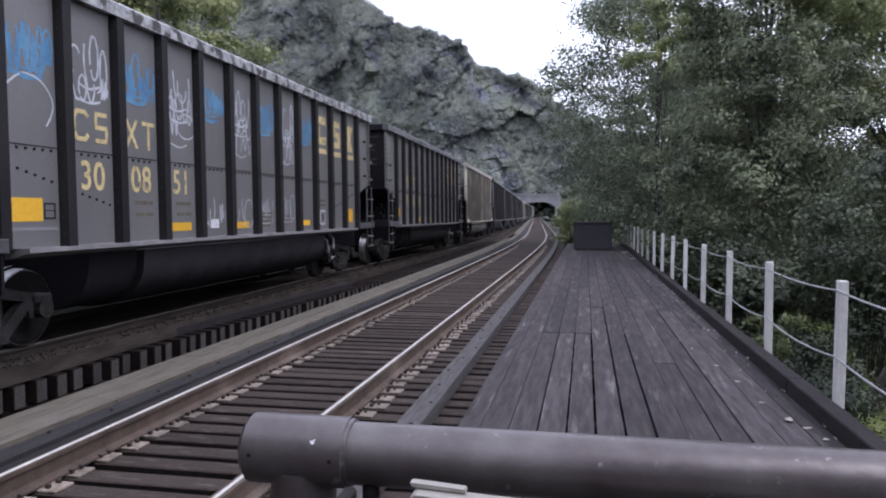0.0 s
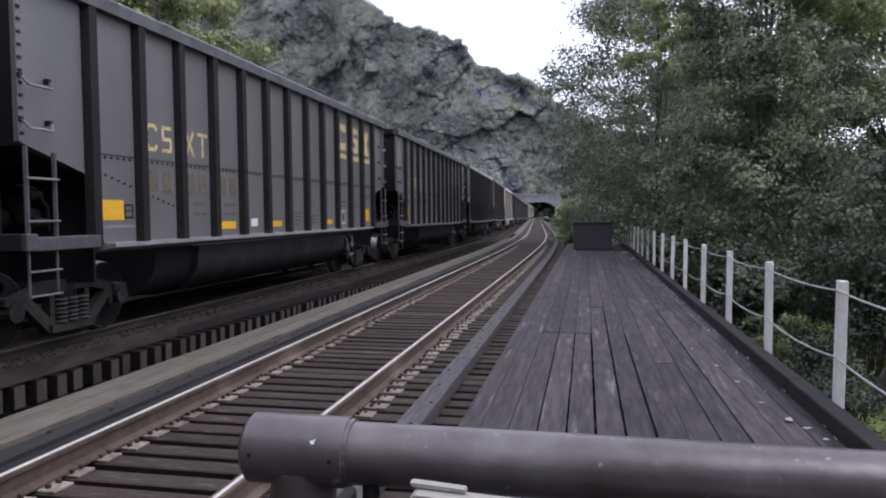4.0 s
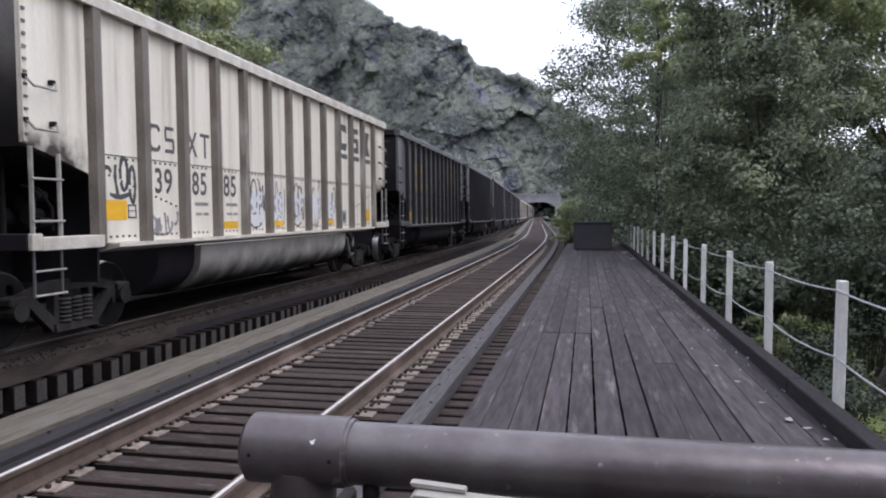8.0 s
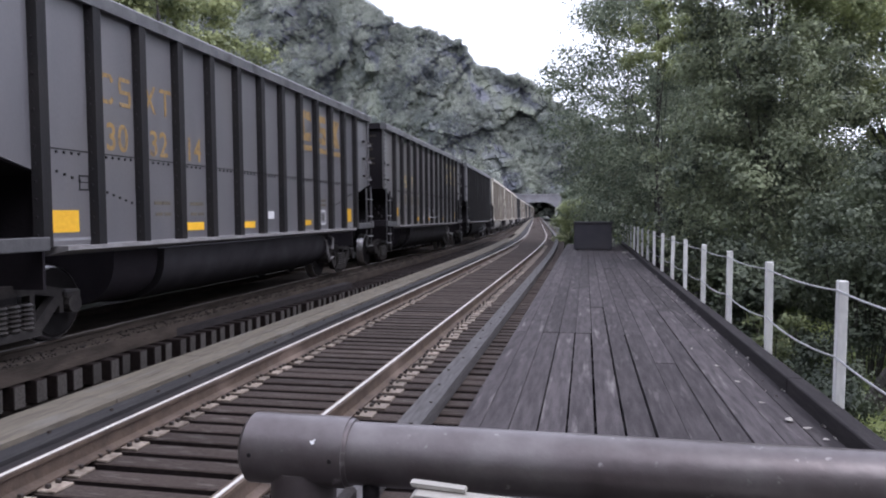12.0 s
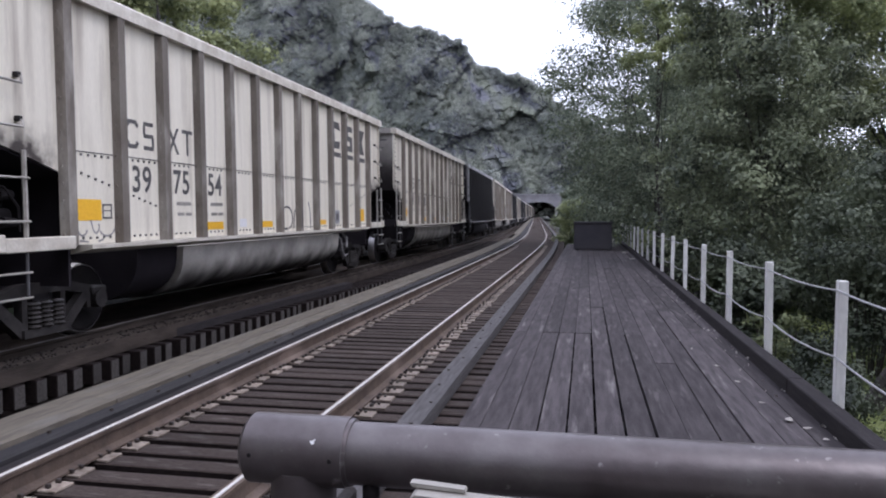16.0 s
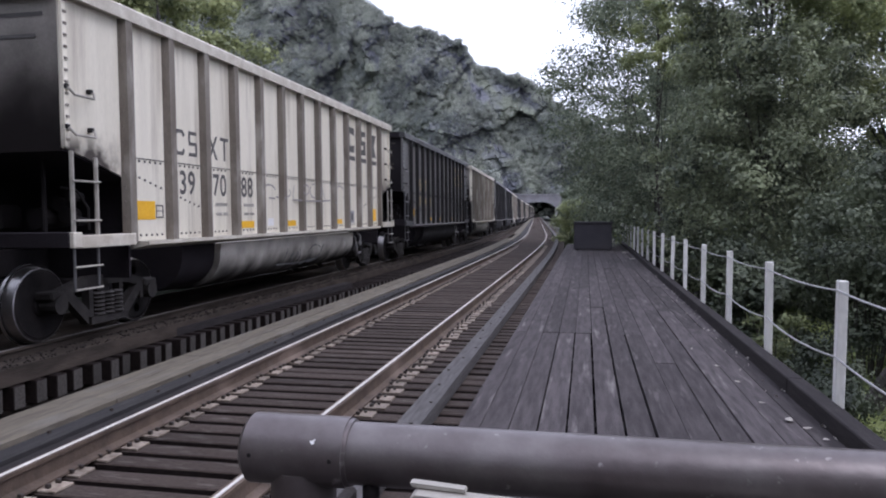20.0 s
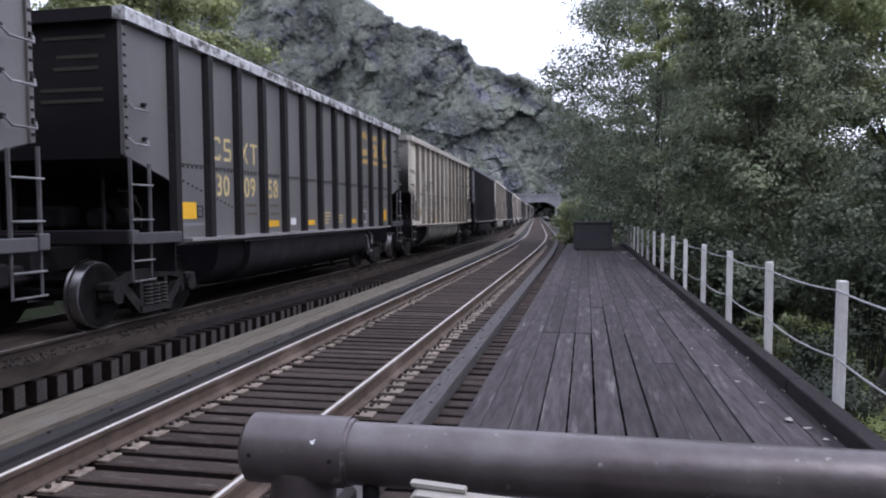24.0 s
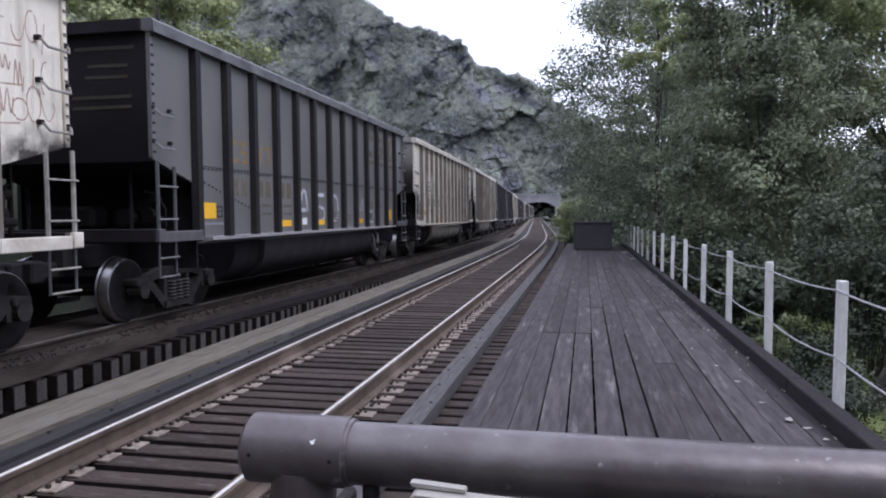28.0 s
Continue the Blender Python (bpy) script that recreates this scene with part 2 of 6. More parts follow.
    concrete=material("portal_masonry", (0.24, 0.235, 0.245), (0.17, 0.165, 0.175), 0.85, 0, 0.6, (1, 1, 1), 0.9, 0.4, 3,
                      (0.18, 0.17, 0.17), 0.15, 0.5, 0.7),
    earth=material("dark_track_bed", (0.018, 0.016, 0.015), (0.030, 0.027, 0.024), 0.95, 0, 0.8, bump=0.8, fine=8, space="Object",
                   third=(0.03, 0.042, 0.016), third_scale=0.12, third_low=0.5, third_high=0.62),
    bark=material("furrowed_bark", (0.050, 0.043, 0.038), (0.032, 0.027, 0.024), 0.9, 0, 4, (6, 6, 1), 0.9, 0.8, 8),
    beam=material("rusty_stringer", (0.06, 0.045, 0.04), (0.035, 0.03, 0.028), 0.8, 0.1, 3, bump=0.3),
    rock=material("grey_cliff_rock", (0.122, 0.127, 0.147), (0.078, 0.084, 0.101), 0.9, 0, 0.22, (1, 1, 0.55), 0.95, 0.5, 1.6,
                  (0.135, 0.150, 0.115), 0.07, 0.45, 0.58, dist=0.4),
    dark_inside=material("tunnel_lining", (0.022, 0.022, 0.025), None, 0.95, spec=0.0),
)


def sooted(name, clean, dark_tone, middle, reach=0.85):
    """A sheet or tub whose colour darkens towards the bottom, with an uneven edge."""
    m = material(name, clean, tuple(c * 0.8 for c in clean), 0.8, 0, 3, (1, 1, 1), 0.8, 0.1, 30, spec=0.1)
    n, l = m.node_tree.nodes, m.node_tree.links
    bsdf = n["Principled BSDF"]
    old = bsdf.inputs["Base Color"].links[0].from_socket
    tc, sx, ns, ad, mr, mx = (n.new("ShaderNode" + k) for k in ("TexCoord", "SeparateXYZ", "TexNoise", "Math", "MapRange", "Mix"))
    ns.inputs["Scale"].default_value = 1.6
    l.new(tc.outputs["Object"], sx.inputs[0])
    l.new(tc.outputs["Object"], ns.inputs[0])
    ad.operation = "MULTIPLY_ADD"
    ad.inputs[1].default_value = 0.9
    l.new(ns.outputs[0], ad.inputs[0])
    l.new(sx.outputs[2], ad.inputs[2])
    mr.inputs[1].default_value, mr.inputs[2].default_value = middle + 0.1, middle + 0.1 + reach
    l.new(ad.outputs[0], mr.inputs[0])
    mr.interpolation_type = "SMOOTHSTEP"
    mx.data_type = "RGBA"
    mx.inputs[6].default_value = (*dark_tone, 1)
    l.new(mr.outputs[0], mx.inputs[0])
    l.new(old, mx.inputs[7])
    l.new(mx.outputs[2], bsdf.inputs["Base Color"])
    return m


def end_grime(m, half, dark_tone, strength):
    """Coal dust thrown on the lower corners of a side sheet, thinning upwards and inwards with a ragged edge."""
    n, l = m.node_tree.nodes, m.node_tree.links
    bsdf = n["Principled BSDF"]
    old = bsdf.inputs["Base Color"].links[0].from_socket
    tc, sx, ns, ab, up, along, mul, fac, mx = (n.new("ShaderNode" + k) for k in ("TexCoord", "SeparateXYZ", "TexNoise", "Math", "MapRange", "MapRange", "Math", "Math", "Mix"))
    ns.inputs["Scale"].default_value, ns.inputs["Detail"].default_value = 6.0, 8
    l.new(tc.outputs["Object"], sx.inputs[0])
    l.new(tc.outputs["Object"], ns.inputs[0])
    ab.operation = "ABSOLUTE"
    l.new(sx.outputs[1], ab.inputs[0])
    along.inputs[1].default_value, along.inputs[2].default_value = half - 1.5, half - 0.9
    l.new(ab.outputs[0], along.inputs[0])
    up.inputs[1].default_value, up.inputs[2].default_value = 2.66, 2.28
    l.new(sx.outputs[2], up.inputs[0])
    mul.operation = fac.operation = "MULTIPLY"
    l.new(along.outputs[0], mul.inputs[0])
    l.new(up.outputs[0], mul.inputs[1])
    cut = n.new("ShaderNodeMapRange")
    cut.inputs[1].default_value, cut.inputs[2].default_value = 0.4, 0.6
    l.new(ns.outputs[0], cut.inputs[0])
    add = n.new("ShaderNodeMath")
    add.operation = "ADD"
    l.new(cut.outputs[0], add.inputs[0])
    l.new(mul.outputs[0], add.inputs[1])
    l.new(mul.outputs[0], fac.inputs[0])
    l.new(add.outputs[0], fac.inputs[1])
    lim = n.new("ShaderNodeMath")
    lim.operation = "MULTIPLY"
    lim.use_clamp = True
    lim.inputs[1].default_value = strength
    l.new(fac.outputs[0], lim.inputs[0])
    mx.data_type = "RGBA"
    l.new(lim.outputs[0], mx.inputs[0])
    l.new(old, mx.inputs[6])
    mx.inputs[7].default_value = (*dark_tone, 1)
    l.new(mx.outputs[2], bsdf.inputs["Base Color"])


end_grime(MAT["car_white"], 7.3, (0.050, 0.040, 0.034), 0.75)
MAT["end_white"] = sooted("white_end_darker_below", (0.36, 0.34, 0.31), (0.016, 0.0135, 0.0135), 2.95, 1.75)
MAT["tub_white"] = sooted("white_tub_darker_below", (0.56, 0.53, 0.48), (0.016, 0.014, 0.014), 0.72)
MAT["tub_dark"] = sooted("black_tub_darker_below", (0.058, 0.055, 0.060), (0.015, 0.0135, 0.015), 0.76)
MAT["end_dark"] = sooted("black_end_darker_below", (0.021, 0.019, 0.021), (0.011, 0.0095, 0.011), 2.9)
LEAF_NEAR = leaf_material("broad_green_leaves", (0.060, 0.074, 0.054), (0.33, 0.37, 0.225))
# darker copy of the near leaves: the canopy's shade painted into the colour
LEAF_SHADED = leaf_material("shaded_green_leaves", (0.034, 0.044, 0.031), (0.150, 0.176, 0.112))
LEAF_PALE = leaf_material("silvery_green_leaves", (0.078, 0.098, 0.070), (0.29, 0.33, 0.225))
# these two also paint sunlight on upper clumps of the near trees
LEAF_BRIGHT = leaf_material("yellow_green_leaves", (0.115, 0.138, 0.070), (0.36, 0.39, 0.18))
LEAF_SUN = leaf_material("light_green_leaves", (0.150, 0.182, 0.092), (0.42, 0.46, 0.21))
# leaf colour paled and greyed to paint the haze of the distance
LEAF_FAR = leaf_material("hazed_wood_leaves", (0.185, 0.206, 0.198), (0.41, 0.432, 0.365), 0.25, 0.07)
GRASS = leaf_material("mown_grass_blades", (0.16, 0.20, 0.07), (0.30, 0.34, 0.14))


# ---------------------------------------------------------------- mesh helpers
def box(bm, x0, x1, y0, y1, z0, z1, bevel=0.0):
    vs = bmesh.ops.create_cube(bm, size=1)["verts"]
    for v in vs:
        v.co = Vector(((x0 + x1) / 2 + v.co.x * (x1 - x0), (y0 + y1) / 2 + v.co.y * (y1 - y0), (z0 + z1) / 2 + v.co.z * (z1 - z0)))
    if bevel:
        es = {e for v in vs for e in v.link_edges}
        bmesh.ops.bevel(bm, geom=list(es), offset=bevel, segments=1, affect="EDGES", profile=0.5)
    return bm


def rod(bm, a, b, r0, r1=None, seg=10):
    """A tapered round bar from a to b."""
    a, b = Vector(a), Vector(b)
    d = b - a
    m = Matrix.Translation((a + b) / 2) @ d.to_track_quat("Z", "Y").to_matrix().to_4x4()
    bmesh.ops.create_cone(bm, cap_ends=True, segments=seg, radius1=r0, radius2=r0 if r1 is None else r1, depth=d.length, matrix=m)
    return bm


def tube(bm, pts, r, seg=6):
    """One unbroken bent bar through the points."""
    rings = []
    for i, p in enumerate(pts):
        d = (Vector(pts[min(i + 1, len(pts) - 1)]) - Vector(pts[max(i - 1, 0)])).normalized()
        q = d.to_track_quat("Z", "Y").to_matrix()
        rings.append([bm.verts.new(Vector(p) + q @ Vector((r * math.cos(a), r * math.sin(a), 0))) for a in [2 * math.pi * k / seg for k in range(seg)]])
    for a, b in zip(rings, rings[1:]):
        for k in range(seg):
            bm.faces.new((a[k], a[(k + 1) % seg], b[(k + 1) % seg], b[k]))
    bm.faces.new(rings[0][::-1])
    bm.faces.new(rings[-1])
    return bm


def prism(bm, outline, axis, lo, hi):
    """Closed outline in two coordinates, drawn out along axis 0, 1 or 2 from lo to hi."""
    def at(p, h):
        q = list(p)
        q.insert(axis, h)
        return bm.verts.new(q)
    a, b = [at(p, lo) for p in outline], [at(p, hi) for p in outline]
    n = len(outline)
    fs = [bm.faces.new(a[::-1]), bm.faces.new(b)]
    fs += [bm.faces.new((a[i], a[(i + 1) % n], b[(i + 1) % n], b[i])) for i in range(n)]
    bmesh.ops.recalc_face_normals(bm, faces=fs)
    return bm


def mesh_of(name, bm, mat, smooth=False):
    me = bpy.data.meshes.new(name)
    bm.to_mesh(me)
    bm.free()
    me.materials.append(mat)
    if smooth:
        me.shade_smooth()
        me.set_sharp_from_angle(angle=radians(35))
    return me


def part(name, bm, mat, parent=None, label="", smooth=False):
    ob = new(name, mesh_of(name, bm, mat, smooth) if isinstance(bm, bmesh.types.BMesh) else bm)
    ob.parent = parent
    return tagged(ob, label)


def thing(name, x, y, z, label, category, kind="", group="", rz=0):
    ob = new(name)
    ob.matrix_basis = pose(x, y, z, 0, 0, rz)
    return tagged(ob, label, category, group, kind)


def raw_mesh(name, co, faces, mat, smooth=False):
    me = bpy.data.meshes.new(name)
    me.from_pydata([tuple(c) for c in co], [], faces)
    me.materials.append(mat)
    if smooth:
        me.shade_smooth()
    return me


def leaf_mesh(name, centres, size, mat, seed=0, facing=None, loose=0.38):
    """One pointed, slightly folded leaf for every centre, turned towards facing, more or less loosely."""
    rng = np.random.default_rng(seed)
    n = len(centres)
    c = np.asarray(centres)
    up = rng.normal(size=(n, 3)) * loose
    up += np.array([0, 0, 0.45]) if facing is None else facing
    up /= np.linalg.norm(up, axis=1)[:, None] + 1e-9
    a = np.cross(up, rng.normal(size=(n, 3)))
    a /= np.linalg.norm(a, axis=1)[:, None] + 1e-9
    b = np.cross(up, a)
    s = (size * rng.uniform(0.6, 1.35, n))[:, None]
    co = np.empty((n * 4, 3))
    co[0::4], co[1::4] = c - a * s * 0.5, c + b * s * 0.32 + up * s * 0.08
    co[2::4], co[3::4] = c + a * s * 0.5, c - b * s * 0.32 + up * s * 0.08
    me = bpy.data.meshes.new(name)
    me.vertices.add(n * 4)
    me.vertices.foreach_set("co", co.ravel())
    me.loops.add(n * 4)
    me.loops.foreach_set("vertex_index", np.arange(n * 4, dtype=np.int32))
    me.polygons.add(n)
    me.polygons.foreach_set("loop_start", np.arange(0, n * 4, 4, dtype=np.int32))
    me.update(calc_edges=True)
    me.materials.append(mat)
    return me


def clump(rng, centre, r, n, flat=0.62):
    """Leaf places on a leafy clump, thick near its skin, and the way that they face."""
    d = rng.normal(size=(n, 3))
    d /= np.linalg.norm(d, axis=1)[:, None]
    lump = 1 + 0.28 * np.sin(d @ rng.normal(size=(3, 3)) * 2.6 + rng.uniform(0, 6, 3)).sum(axis=1) / 1.6
    q = d * (r * lump * np.abs(rng.normal(0.72, 0.26, n)))[:, None] * np.array([1, 1, flat])
    return q + np.asarray(centre), d + np.array([0, 0, 0.35])


# ---------------------------------------------------------------- plan of the tracks
def bend(y, start, end, slope):
    """Sideways shift of a track that is straight, eases into a bend and is straight again."""
    u = min(1.0, max(0.0, (y - start) / (end - start)))
    return -slope * ((u ** 3 - u ** 4 / 2) * (end - start) + max(0.0, y - end))


def near_x(y):
    return -2.86 + bend(y, 20, 70, 0.065)


def train_x(y):
    return -7.22 + bend(y, 12, 68, 0.056)


def grade(y):
    """The train's track falls gently away from the bridge."""
    return -0.005 * min(max(0.0, y - 22), 120)


def heading(fx, y):
    return math.degrees(math.atan2(-(fx(y + 0.5) - fx(y - 0.5)), 1.0))


def strip(bm, fx, ys, x0, x1, z0, z1):
    """A bar of rectangular section along a track."""
    rings = []
    for y in ys:
        c, g = fx(y), grade(y) if fx is train_x else 0.0
        rings.append([bm.verts.new((c + x, y, z + g)) for x, z in ((x0, z0), (x1, z0), (x1, z1), (x0, z1))])
    for p, q in zip(rings, rings[1:]):
        for i in range(4):
            bm.faces.new((p[i], p[(i + 1) % 4], q[(i + 1) % 4], q[i]))
    bm.faces.new(rings[0])
    bm.faces.new(rings[-1][::-1])
    bmesh.ops.recalc_face_normals(bm, faces=bm.faces[:])
    return bm


def section(bm, fx, ys, outline, x):
    """A rail: its section drawn along a track."""
    rings = [[bm.verts.new((fx(y) + x + px, y, pz + (grade(y) if fx is train_x else 0.0))) for px, pz in outline] for y in ys]
    n = len(outline)
    for p, q in zip(rings, rings[1:]):
        for i in range(n):
            bm.faces.new((p[i], p[(i + 1) % n], q[(i + 1) % n], q[i]))
    bm.faces.new(rings[0])
    bm.faces.new(rings[-1][::-1])
    bmesh.ops.recalc_face_normals(bm, faces=bm.faces[:])
    return bm


NEAR_YS = [-480, -200, -60, -5, 0.6, 4, 8, 12, 16, 20] + list(range(23, 80, 3)) + [90, 110, 140, 180, 230, 296, 340]
TRAIN_YS = NEAR_YS + [420, 520, 640, 800]
Z_TIE = -0.19
TRAIN_UP = 0.09


# ---------------------------------------------------------------- ground
def lawn_height(x, y):
    c = (near_x(y) + train_x(y)) / 2 + 5.0
    d = x - c
    right = d - 7.0
    left = -d - 7.7
    z = -1.6
    if right > 0:
        z -= 3.0 * min(1.0, right / 6.0) ** 0.8 + 0.6 * noise.noise((x * 0.11, y * 0.11, 0))* min(1, right / 6)
    # steep bank behind the train, added so that it is dark below the cars
    if left > 0:
        z += 1.5 * min(left, 3.4) + 0.28 * min(max(left - 3.4, 0), 60) + 0.5 * noise.noise((x * 0.1, y * 0.1, 3))
    return z


def make_ground():
    xs = [-2400, -900, -400, -200, -120, -80, -60, -50, -42, -36, -31, -27] + [-24 + 1.5 * i for i in range(34)] + [29, 34, 40, 50, 65, 90, 140, 220, 400, 900, 2400]
    ys = [-1500, -600, -300, -120, -50, -31, -27, -22, -17, -12, -7, -4] + [-3 + 2.0 * i for i in range(35)] + [70, 76, 84, 94, 106, 120, 140, 165, 195, 230, 262, 286, 320, 400, 600, 1000, 2600]
    co = []
    for y in ys:
        for x in xs:
            yy = min(max(y, -10), 290)
            z = lawn_height(x, yy)
            if abs(x) > 300 or y > 320:
                z = min(z, -4.6) if x > -60 or y > 700 else z
            # unseen rise behind the camera, added to block sky light
            if y < -4 and x > -1:
                z += 1.6 * min(-4 - y, 24) * min(1.0, (x + 1) / 3)
            # second unseen rise, added against sky light from behind on the left
            if y < -4 and x < -13:
                z += 1.4 * min(-4 - y, 24) * min(1.0, (-13 - x) / 4)
            co.append((x, y, z))
    w = len(xs)
    faces = [(j * w + i, j * w + i + 1, (j + 1) * w + i + 1, (j + 1) * w + i) for j in range(len(ys) - 1) for i in range(w - 1)]
    tagged(new("ground", raw_mesh("ground", co, faces, MAT["earth"], True)), "dark earth and grass beside the railway, with added unseen rises", "ground", kind="structure")


make_ground()

# ---------------------------------------------------------------- near track
track = thing("railway_track", 0, 0, 0, "empty open-deck railway track with polished rails on dark ties", "railway track", "structure")
rail_web = [(-0.075, -0.17), (0.075, -0.17), (0.075, -0.155), (0.012, -0.135), (0.012, -0.045), (0.037, -0.03), (0.037, -0.003), (-0.037, -0.003), (-0.037, -0.03), (-0.012, -0.045), (-0.012, -0.135), (-0.075, -0.155)]
rail_head = [(-0.014, -0.006), (0.014, -0.006), (0.0135, -0.001), (0.010, 0.004), (0.004, 0.0065), (-0.004, 0.0065), (-0.010, 0.004), (-0.0135, -0.001)]


def rails(parent, fx, up=0.0, ys=NEAR_YS, web="rust", head="railtop", label="worn bright running surface"):
    for side in (-0.755, 0.755):
        r = part("rail", section(bmesh.new(), fx, ys, [(a, b + up) for a, b in rail_web], side), MAT[web], parent)
        part("rail_head", section(bmesh.new(), fx, ys, [(a, b + up) for a, b in rail_head], side), MAT[head], r, label)


rails(track, near_x)
# long guard timbers beside the rails
part("guard_timber", strip(bmesh.new(), near_x, NEAR_YS, 1.36, 1.56, Z_TIE, -0.055), MAT["timber_pale"], track, "grey bolted guard timber")
part("guard_timber", strip(bmesh.new(), near_x, NEAR_YS, -1.33, -1.14, Z_TIE, -0.085), MAT["timber_grey"], track, "grey bolted guard timber")
part("cover_strip", strip(bmesh.new(), near_x, NEAR_YS, -1.135, -0.86, Z_TIE, -0.12), MAT["timber_dark"], track, "black rubber strip along the rail")
for sx in (-0.755, 0.755):
    part("stringer", strip(bmesh.new(), near_x, NEAR_YS, sx - 0.15, sx + 0.15, -1.75, Z_TIE - 0.25), MAT["beam"], track)
bm = bmesh.new()
y = 3.0
while y < 60:
    for sx, zz in ((1.46, -0.055), (-1.25, -0.075)):
        rod(bm, (near_x(y) + sx + 0.05 * math.sin(y * 7), y, zz - 0.01), (near_x(y) + sx + 0.05 * math.sin(y * 7), y, zz + 0.012), 0.016, seg=6)
    y += 0.69
tagged(part("bolt_row", bm, MAT["spike"], track), kind="stuff")

TIE_STEP = 0.30
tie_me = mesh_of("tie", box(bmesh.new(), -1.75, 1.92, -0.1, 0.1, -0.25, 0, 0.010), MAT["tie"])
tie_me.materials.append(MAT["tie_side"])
# every face but the top takes the darker colour
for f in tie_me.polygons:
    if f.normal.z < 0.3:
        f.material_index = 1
bm = box(bmesh.new(), -0.19, 0.25, -0.09, 0.09, 0, 0.018, 0.004)
plate_me = mesh_of("tie_plate", bm, MAT["plate"])
bm = bmesh.new()
for px, py in ((-0.10, 0.05), (-0.10, -0.05), (0.10, 0.05), (0.11, -0.05)):
    box(bm, px - 0.018, px + 0.018, py - 0.014, py + 0.014, 0.018, 0.048, 0.004)
rod(bm, (0.16, 0.03, 0.01), (0.16, 0.03, 0.035), 0.014, seg=6)
spike_me = mesh_of("spikes", bm, MAT["spike"])
random.seed(5)
far_co, far_fc = [], []
for i in range(-1600, int(334 / TIE_STEP)):
    y = 1.29 + i * TIE_STEP
    x, rz = near_x(y), heading(near_x, y)
    if 0 <= i < 290:
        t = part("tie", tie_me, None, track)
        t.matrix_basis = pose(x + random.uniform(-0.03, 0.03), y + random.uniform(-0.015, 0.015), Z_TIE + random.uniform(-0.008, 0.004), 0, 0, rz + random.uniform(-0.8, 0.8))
        if i < 135:
            for sx in (-0.755, 0.755):
                p = part("tie_plate", plate_me, None, t)
                p.matrix_basis = pose(sx, 0, 0.002, 0, 0, 0 if sx > 0 else 180)
                if i < 80:
                    s = part("spikes", spike_me, None, t)
                    s.matrix_basis = p.matrix_basis
    else:
        b = len(far_co)
        far_co += [(x + sx, y + sy, Z_TIE + z) for z in (-0.25, 0) for sx, sy in ((-1.75, -0.1), (1.9, -0.1), (1.9, 0.1), (-1.75, 0.1))]
        far_fc += [(b, b + 1, b + 5, b + 4), (b + 1, b + 2, b + 6, b + 5), (b + 2, b + 3, b + 7, b + 6), (b + 3, b, b + 4, b + 7), (b + 4, b + 5, b + 6, b + 7)]
tagged(part("distant_ties", raw_mesh("distant_ties", far_co, far_fc, MAT["tie"]), None, track), kind="stuff")

# pale plank walk between the tracks
walkway = thing("plank_walk", 0, 0, 0, "pale weathered plank walk between the two tracks", "plank walk", "structure")
random.seed(8)
for row, (x0, x1) in enumerate(((-1.66, -1.40), (-1.95, -1.67))):
    y = 2.2 + row * 1.7
    while y < 60:
        ln = random.uniform(3.6, 4.9)
        q = part("plank", strip(bmesh.new(), near_x, [y, y + ln / 2, y + ln - 0.015], x0, x1, Z_TIE + 0.004, -0.075 + random.uniform(-0.008, 0.006)), MAT["plank_pale"], walkway)
        y += ln
part("plank", strip(bmesh.new(), near_x, [60] + NEAR_YS[19:], -1.95, -1.40, Z_TIE + 0.004, -0.075), MAT["plank_pale"], walkway)

# ---------------------------------------------------------------- the train's track
far_track = thing("railway_track", 0, 0, 0, "dusty second railway track on grey bridge ties under the coal train", "railway track", "structure")
rails(far_track, train_x, TRAIN_UP, TRAIN_YS, "dust", "rail_dull", "dusty dull running surface")
for sx in (-0.755, 0.755):
    part('rail_pad', strip(bmesh.new(), train_x, TRAIN_YS, sx - 0.1, sx + 0.1, Z_TIE + 0.002, TRAIN_UP - 0.168), MAT['timber_dark'], far_track)
for sx in (-0.755, 0.755):
    part("stringer", strip(bmesh.new(), train_x, TRAIN_YS, sx - 0.15, sx + 0.15, -1.75, Z_TIE - 0.25), MAT["beam"], far_track)
part("board_cover", strip(bmesh.new(), train_x, TRAIN_YS, -0.60, 0.60, Z_TIE + 0.003, 0.0), MAT["dust"], far_track, "dust-covered boards between the rails")
part("board_cover", strip(bmesh.new(), train_x, TRAIN_YS, 0.86, 1.22, Z_TIE + 0.003, 0.0), MAT["dust"], far_track, "dust-covered boards beside the rail")
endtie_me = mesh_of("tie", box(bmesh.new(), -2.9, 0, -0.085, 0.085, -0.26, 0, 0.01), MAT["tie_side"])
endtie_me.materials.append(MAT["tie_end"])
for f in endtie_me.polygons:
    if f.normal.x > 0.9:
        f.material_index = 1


def tie_end(y):
    """Where the ties of the train's track end beside the plank walk."""
    return min(max(-5.95 + 0.045 * (y - 6.7), -6.1), train_x(y) + 2.4, near_x(y) - 1.99)


far_co, far_fc = [], []
